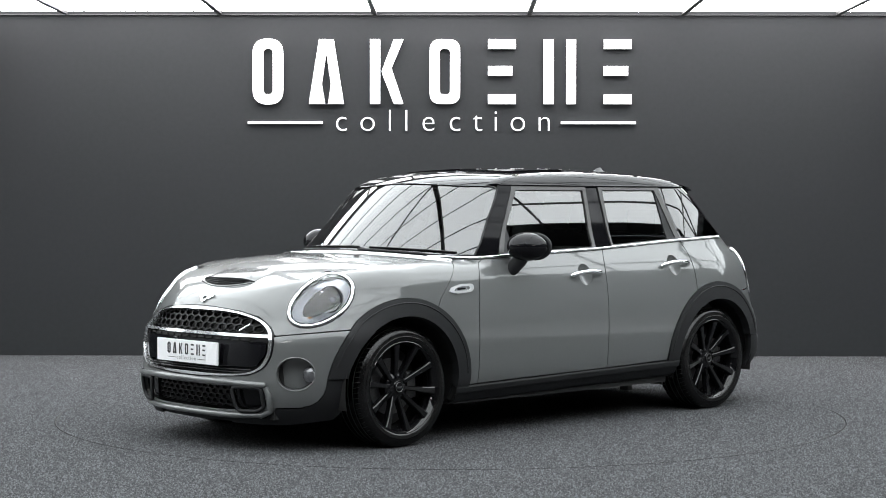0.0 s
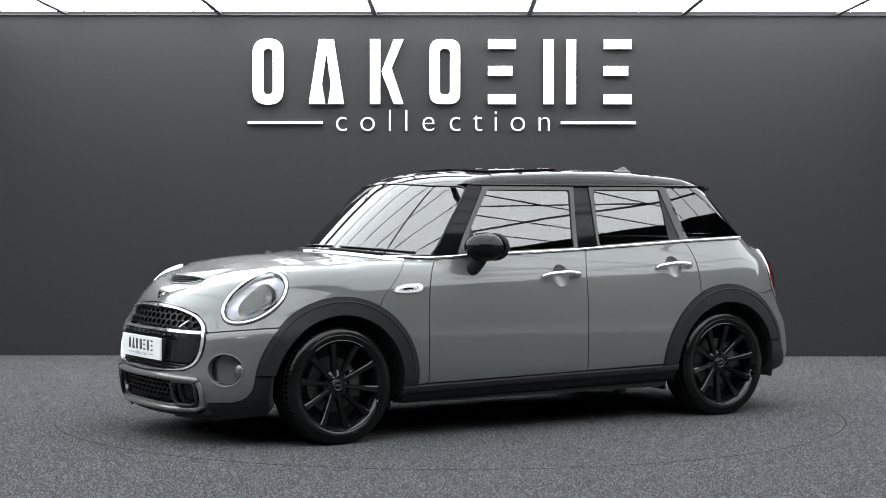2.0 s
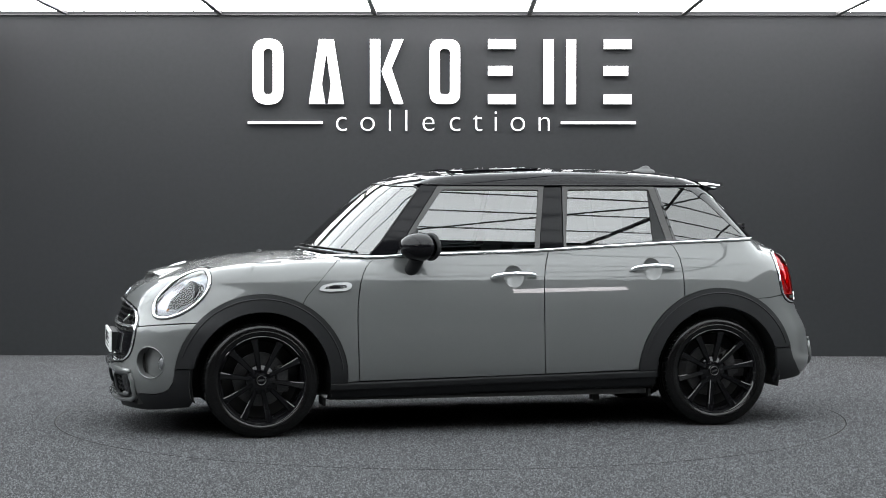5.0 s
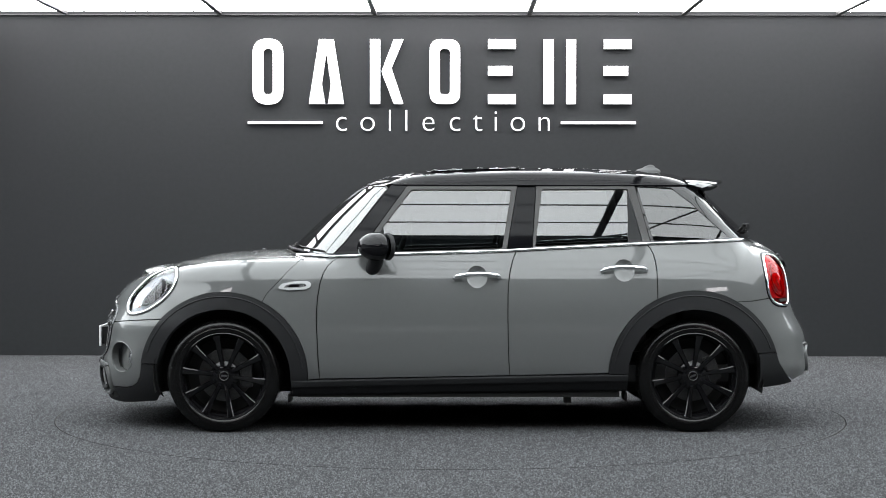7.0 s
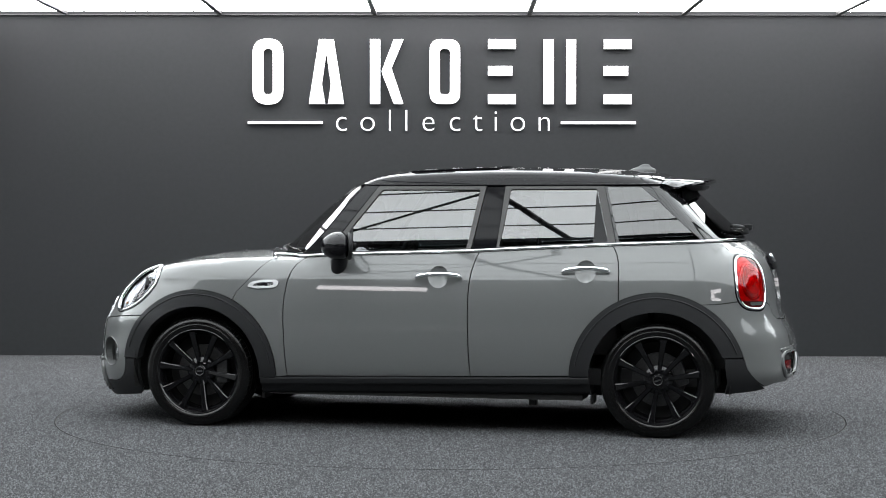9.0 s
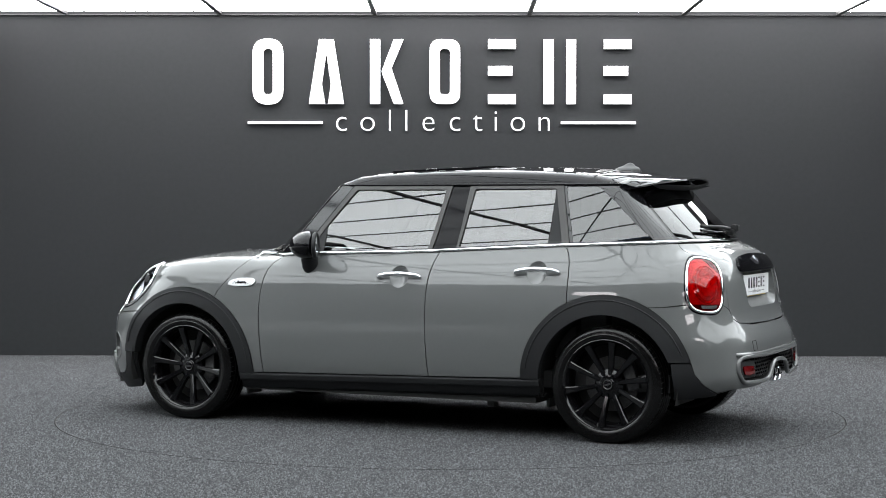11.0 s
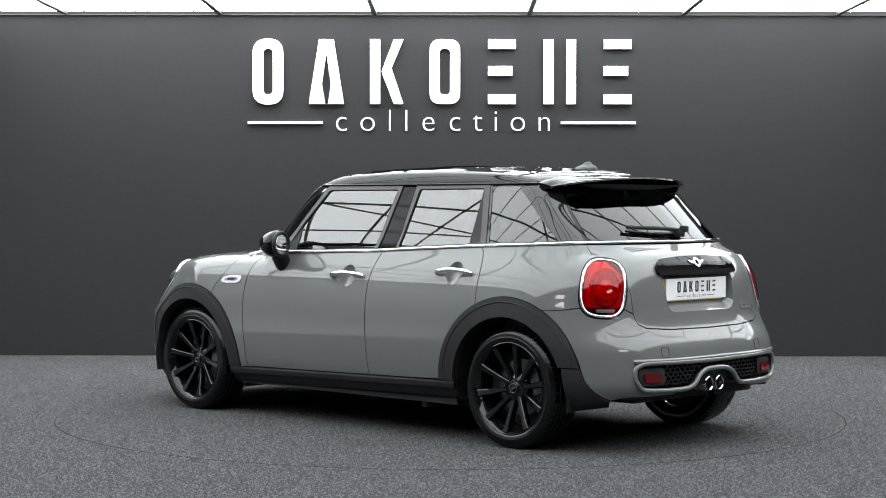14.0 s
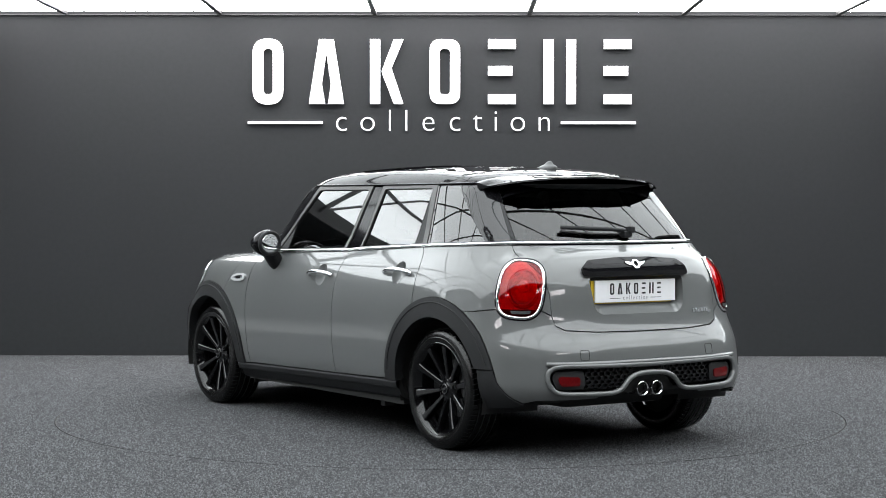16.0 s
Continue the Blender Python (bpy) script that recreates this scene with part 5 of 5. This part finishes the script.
def make_wheel():
    """One wheel, its face towards +y, centre at its own origin."""
    w = new("wheel")
    w.parent = CAR
    tagged(w, "gloss black ten-spoke alloy wheel with low tyre")
    tyre = part("tyre", lathe([(0.222, -0.095), (0.232, -0.102), (0.27, -0.105), (0.292, -0.100), (0.303, -0.088), (0.3075, -0.05), (0.308, 0.0), (0.3075, 0.05), (0.303, 0.088), (0.292, 0.100), (0.276, 0.105), (0.266, 0.1045), (0.262, 0.1065), (0.252, 0.105), (0.240, 0.102), (0.230, 0.092)], 96), RUBBER, w, "black low-profile tyre")
    for y in (-0.055, -0.018, 0.018, 0.055):
        part("tread_groove", lathe([(0.3086, y - 0.004), (0.3088, y), (0.3086, y + 0.004)], 96), GAP, tyre)
    vs, fs = [], []
    for k in range(72):
        a = 2 * math.pi * k / 72
        for sgn in (1, -1):
            i = len(vs)
            for r, y, d in ((0.3088, sgn * 0.062, -0.007), (0.3082, sgn * 0.084, 0.0), (0.300, sgn * 0.0945, 0.004)):
                for q in (-0.005, 0.005):
                    t = a + d * 2 + q
                    vs.append((r * math.cos(t), y, r * math.sin(t)))
            fs += [(i, i + 1, i + 3, i + 2), (i + 2, i + 3, i + 5, i + 4)]
    tagged(part("tread_sipes", (vs, fs), GAP, tyre), kind="stuff")
    rim = part("rim", lathe([(0.205, -0.09), (0.215, -0.06), (0.205, 0.0), (0.207, 0.05), (0.219, 0.082), (0.229, 0.096), (0.2345, 0.102), (0.239, 0.100), (0.240, 0.092), (0.224, 0.06), (0.214, 0.0), (0.220, -0.09)], 80), ALLOY, w, "gloss black alloy rim")
    part("hub", lathe([(0.0, 0.060), (0.030, 0.060), (0.034, 0.056), (0.040, 0.055), (0.060, 0.050), (0.078, 0.040), (0.082, 0.0), (0.070, -0.04), (0.0, -0.04)], 48), ALLOY, rim)
    part("centre_cap", lathe([(0.0, 0.067), (0.022, 0.066), (0.027, 0.063), (0.028, 0.056)], 32), GLOSS, rim)
    part("cap_ring", lathe([(0.022, 0.0665), (0.024, 0.068), (0.026, 0.0655)], 32), STEEL, rim)
    part("cap_mark", boxes((-0.016, 0.016, 0.066, 0.0685, -0.005, 0.005)), STEEL, rim)
    bm = bmesh.new()
    prof = [(0.045, 0.0125, 0.050), (0.10, 0.0135, 0.064), (0.15, 0.016, 0.077), (0.19, 0.018, 0.087), (0.224, 0.023, 0.094)]
    rows = []
    for r, hw, y in prof:
        rows.append([bm.verts.new(v) for v in ((-hw * 0.8, y - 0.036, r), (-hw, y - 0.012, r), (-hw * 0.88, y - 0.003, r), (-hw * 0.60, y + 0.001, r), (hw * 0.60, y + 0.001, r), (hw * 0.88, y - 0.003, r), (hw, y - 0.012, r), (hw * 0.8, y - 0.036, r))])
    for A, B in zip(rows, rows[1:]):
        for i in range(7):
            bm.faces.new((A[i], A[i + 1], B[i + 1], B[i]))
    bmesh.ops.recalc_face_normals(bm, faces=bm.faces)
    sp = part("spoke", smooth(bm, 30), ALLOY, rim)
    for k in range(10):
        o = sp if k == 0 else new("spoke", sp.data)
        o.parent = rim
        o.rotation_euler = (0, 2 * math.pi * k / 10 + 0.15, 0)
    nut = part("wheel_bolt", lathe([(0.0, 0.058), (0.008, 0.058), (0.010, 0.054), (0.010, 0.04)], 12), GLOSS, rim)
    for k in range(5):
        o = nut if k == 0 else new("wheel_bolt", nut.data)
        o.parent = rim
        a = 2 * math.pi * k / 5 + 0.15
        o.location = (0.056 * math.cos(a), 0, 0.056 * math.sin(a))
    part("brake_disc", lathe([(0.06, 0.0), (0.145, 0.0), (0.145, -0.02), (0.06, -0.02)], 48), STEEL, w, "steel brake disc")
    part("caliper", boxes((-0.15, -0.085, -0.03, 0.028, -0.07, 0.07), bevel=0.012), STEEL, w)
    part("barrel_back", lathe([(0.0, -0.05), (0.21, -0.05)], 40), DARK, w)
    return w


def make_wheels():
    w = make_wheel()
    w.matrix_basis = pose(FC, 0.712, HUB, 0, 1.4, 0)
    for x, y, turn, spin in ((RC, 0.705, 0, 19.4), (FC, -0.712, 180, 20), (RC, -0.705, 180, 50)):
        o = copy_thing(w, pose(x, y, HUB, 0, spin, turn))


def make_inside():
    """Inner shell, wheel wells, floor pan and cabin."""
    f_arc = S(arcto(FC, RI + 0.015, 1.60, 0.17, 0.93, 0.17, 30))
    shell_f = S([(0.80, 0.20), (0.80, 0.93), (1.20, 0.90), (1.40, 0.87)]) + S([(0.66, 0.70), (0.56, 0.70)], "front") + S([(0.56, 0.60), (0.60, 0.40), (0.60, 0.22)], "front") + S([(1.68, 0.19)]) + f_arc
    shell_m = [(0.80, 0.20), (0.80, 0.94), (-0.30, 0.97), (-0.95, 1.00), (-0.93, 0.42), (-0.90, 0.21)]
    r_arc = S(arcto(RC, RI + 0.015, -0.95, 0.20, -1.60, 0.25, 30))
    shell_r = S([(-0.92, 0.22), (-0.92, 1.00), (-1.45, 1.02)]) + S([(0.60, 1.00), (0.60, 0.80), (0.62, 0.55), (0.62, 0.28)], "rear") + S([(-1.68, 0.24)]) + list(reversed(r_arc))
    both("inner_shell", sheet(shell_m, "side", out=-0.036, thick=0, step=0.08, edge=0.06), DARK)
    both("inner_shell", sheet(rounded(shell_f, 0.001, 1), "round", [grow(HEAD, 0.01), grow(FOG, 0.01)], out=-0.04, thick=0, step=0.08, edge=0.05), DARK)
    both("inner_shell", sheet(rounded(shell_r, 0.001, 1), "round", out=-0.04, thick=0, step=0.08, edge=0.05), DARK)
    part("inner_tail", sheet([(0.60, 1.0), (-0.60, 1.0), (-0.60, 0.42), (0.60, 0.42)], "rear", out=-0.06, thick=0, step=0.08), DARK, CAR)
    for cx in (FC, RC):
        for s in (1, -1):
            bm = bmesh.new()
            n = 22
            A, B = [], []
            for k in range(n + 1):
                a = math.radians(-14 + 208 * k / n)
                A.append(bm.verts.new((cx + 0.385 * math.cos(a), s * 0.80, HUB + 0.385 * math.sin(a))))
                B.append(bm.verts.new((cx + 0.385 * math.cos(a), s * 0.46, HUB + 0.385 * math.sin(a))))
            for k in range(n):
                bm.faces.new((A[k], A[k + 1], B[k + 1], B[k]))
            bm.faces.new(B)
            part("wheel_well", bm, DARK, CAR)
    part("floor_pan", boxes((-1.30, 1.85, -0.46, 0.46, 0.19, 0.26), (-1.82, -1.30, -0.46, 0.46, 0.275, 0.32), (-0.88, 0.88, -0.76, 0.76, 0.19, 0.25), (-1.84, -1.68, -0.58, 0.58, 0.27, 0.32), (1.68, 1.92, -0.55, 0.55, 0.17, 0.22)), DARK, CAR, "dark underbody")
    part("axle", boxes((1.25, 1.32, -0.66, 0.66, 0.27, 0.33), (-1.32, -1.25, -0.66, 0.66, 0.25, 0.33)), DARK, CAR)
    part("silencer", boxes((-1.74, -1.45, -0.30, 0.36, 0.225, 0.30), bevel=0.04), DARK, CAR)
    part("jacking_point", boxes((-0.62, -0.58, 0.66, 0.72, 0.155, 0.20)), DARK, CAR)
    part("mud_flap", boxes((0.925, 0.94, 0.55, 0.70, 0.155, 0.2)), DARK, CAR)
    part("mud_flap", boxes((-0.93, -0.915, 0.55, 0.70, 0.165, 0.21)), DARK, CAR)
    # cabin
    part("dashboard", boxes((0.42, 0.92, -0.66, 0.66, 0.62, 0.955), bevel=0.05), TRIM, CAR, "dark dashboard")
    part("cabin_floor", boxes((-1.6, 0.9, -0.70, 0.70, 0.27, 0.36), (-1.66, -1.25, -0.60, 0.60, 0.36, 0.88)), TRIM, CAR)
    part("headlining", sheet([(0.25, -0.45), (0.25, 0.45), (-1.30, 0.45), (-1.30, -0.45)], "top", out=-0.035, thick=0), TRIM, CAR)
    for y in (0.36, -0.36):
        bm = boxes((-0.22, 0.26, y - 0.24, y + 0.24, 0.40, 0.60), bevel=0.05)
        q = bmesh.new()
        box(q, -0.07, 0.07, y - 0.23, y + 0.23, 0.0, 0.60, bevel=0.05)
        box(q, -0.055, 0.055, y - 0.12, y + 0.12, 0.63, 0.82, bevel=0.04)
        box(q, -0.012, 0.012, y - 0.06, y - 0.045, 0.58, 0.66)
        box(q, -0.012, 0.012, y + 0.045, y + 0.06, 0.58, 0.66)
        bmesh.ops.transform(q, matrix=pose(-0.20, 0, 0.50, 0, -16, 0), verts=q.verts)
        me = bpy.data.meshes.new("tmp")
        q.to_mesh(me)
        q.free()
        bm.from_mesh(me)
        bpy.data.meshes.remove(me)
        part("front_seat", smooth(bm, 30), SEAT, CAR, "dark leather front seat")
    bm = boxes((-1.05, -0.62, -0.60, 0.60, 0.42, 0.60), (-1.22, -1.06, -0.60, 0.60, 0.55, 1.05), bevel=0.05)
    for y in (0.34, -0.34):
        box(bm, -1.24, -1.14, y - 0.12, y + 0.12, 1.06, 1.22, bevel=0.04)
    part("rear_bench", smooth(bm, 30), SEAT, CAR, "dark rear seat bench")
    ring = [(0.36 - 0.06 * math.sin(a), -0.36 + 0.18 * math.cos(a), 0.90 + 0.17 * math.sin(a)) for a in np.linspace(0, 2 * math.pi, 40, endpoint=False)]
    st = part("steering_wheel", tube(ring, 0.016, True), TRIM, CAR, "dark steering wheel")
    part("steering_hub", boxes((0.33, 0.42, -0.44, -0.28, 0.85, 0.94), bevel=0.02), TRIM, st)


make_bonnet()
make_front()
make_lamps()
make_sides()
make_rear()
make_greenhouse()
make_wheels()
make_inside()


# ---------- movement ----------
TURNS = [(0, 43.93), (1.5, 34.62), (3.5, 22.43), (7.0, 0.78), (9.0, -11.69), (12.5, -34.21), (14.5, -46.83), (16.0, -56.32)]


def motions():
    """The turntable carries the car round."""
    walk(CAR, [(t, pose(0, 0, 0, 0, 0, 180 + a) @ pose(-0.036, 0.143, 0)) for t, a in TURNS])
    walk(TURNTABLE, [(t, pose(0, 0, 0, 0, 0, 180 + a)) for t, a in TURNS])


motions()
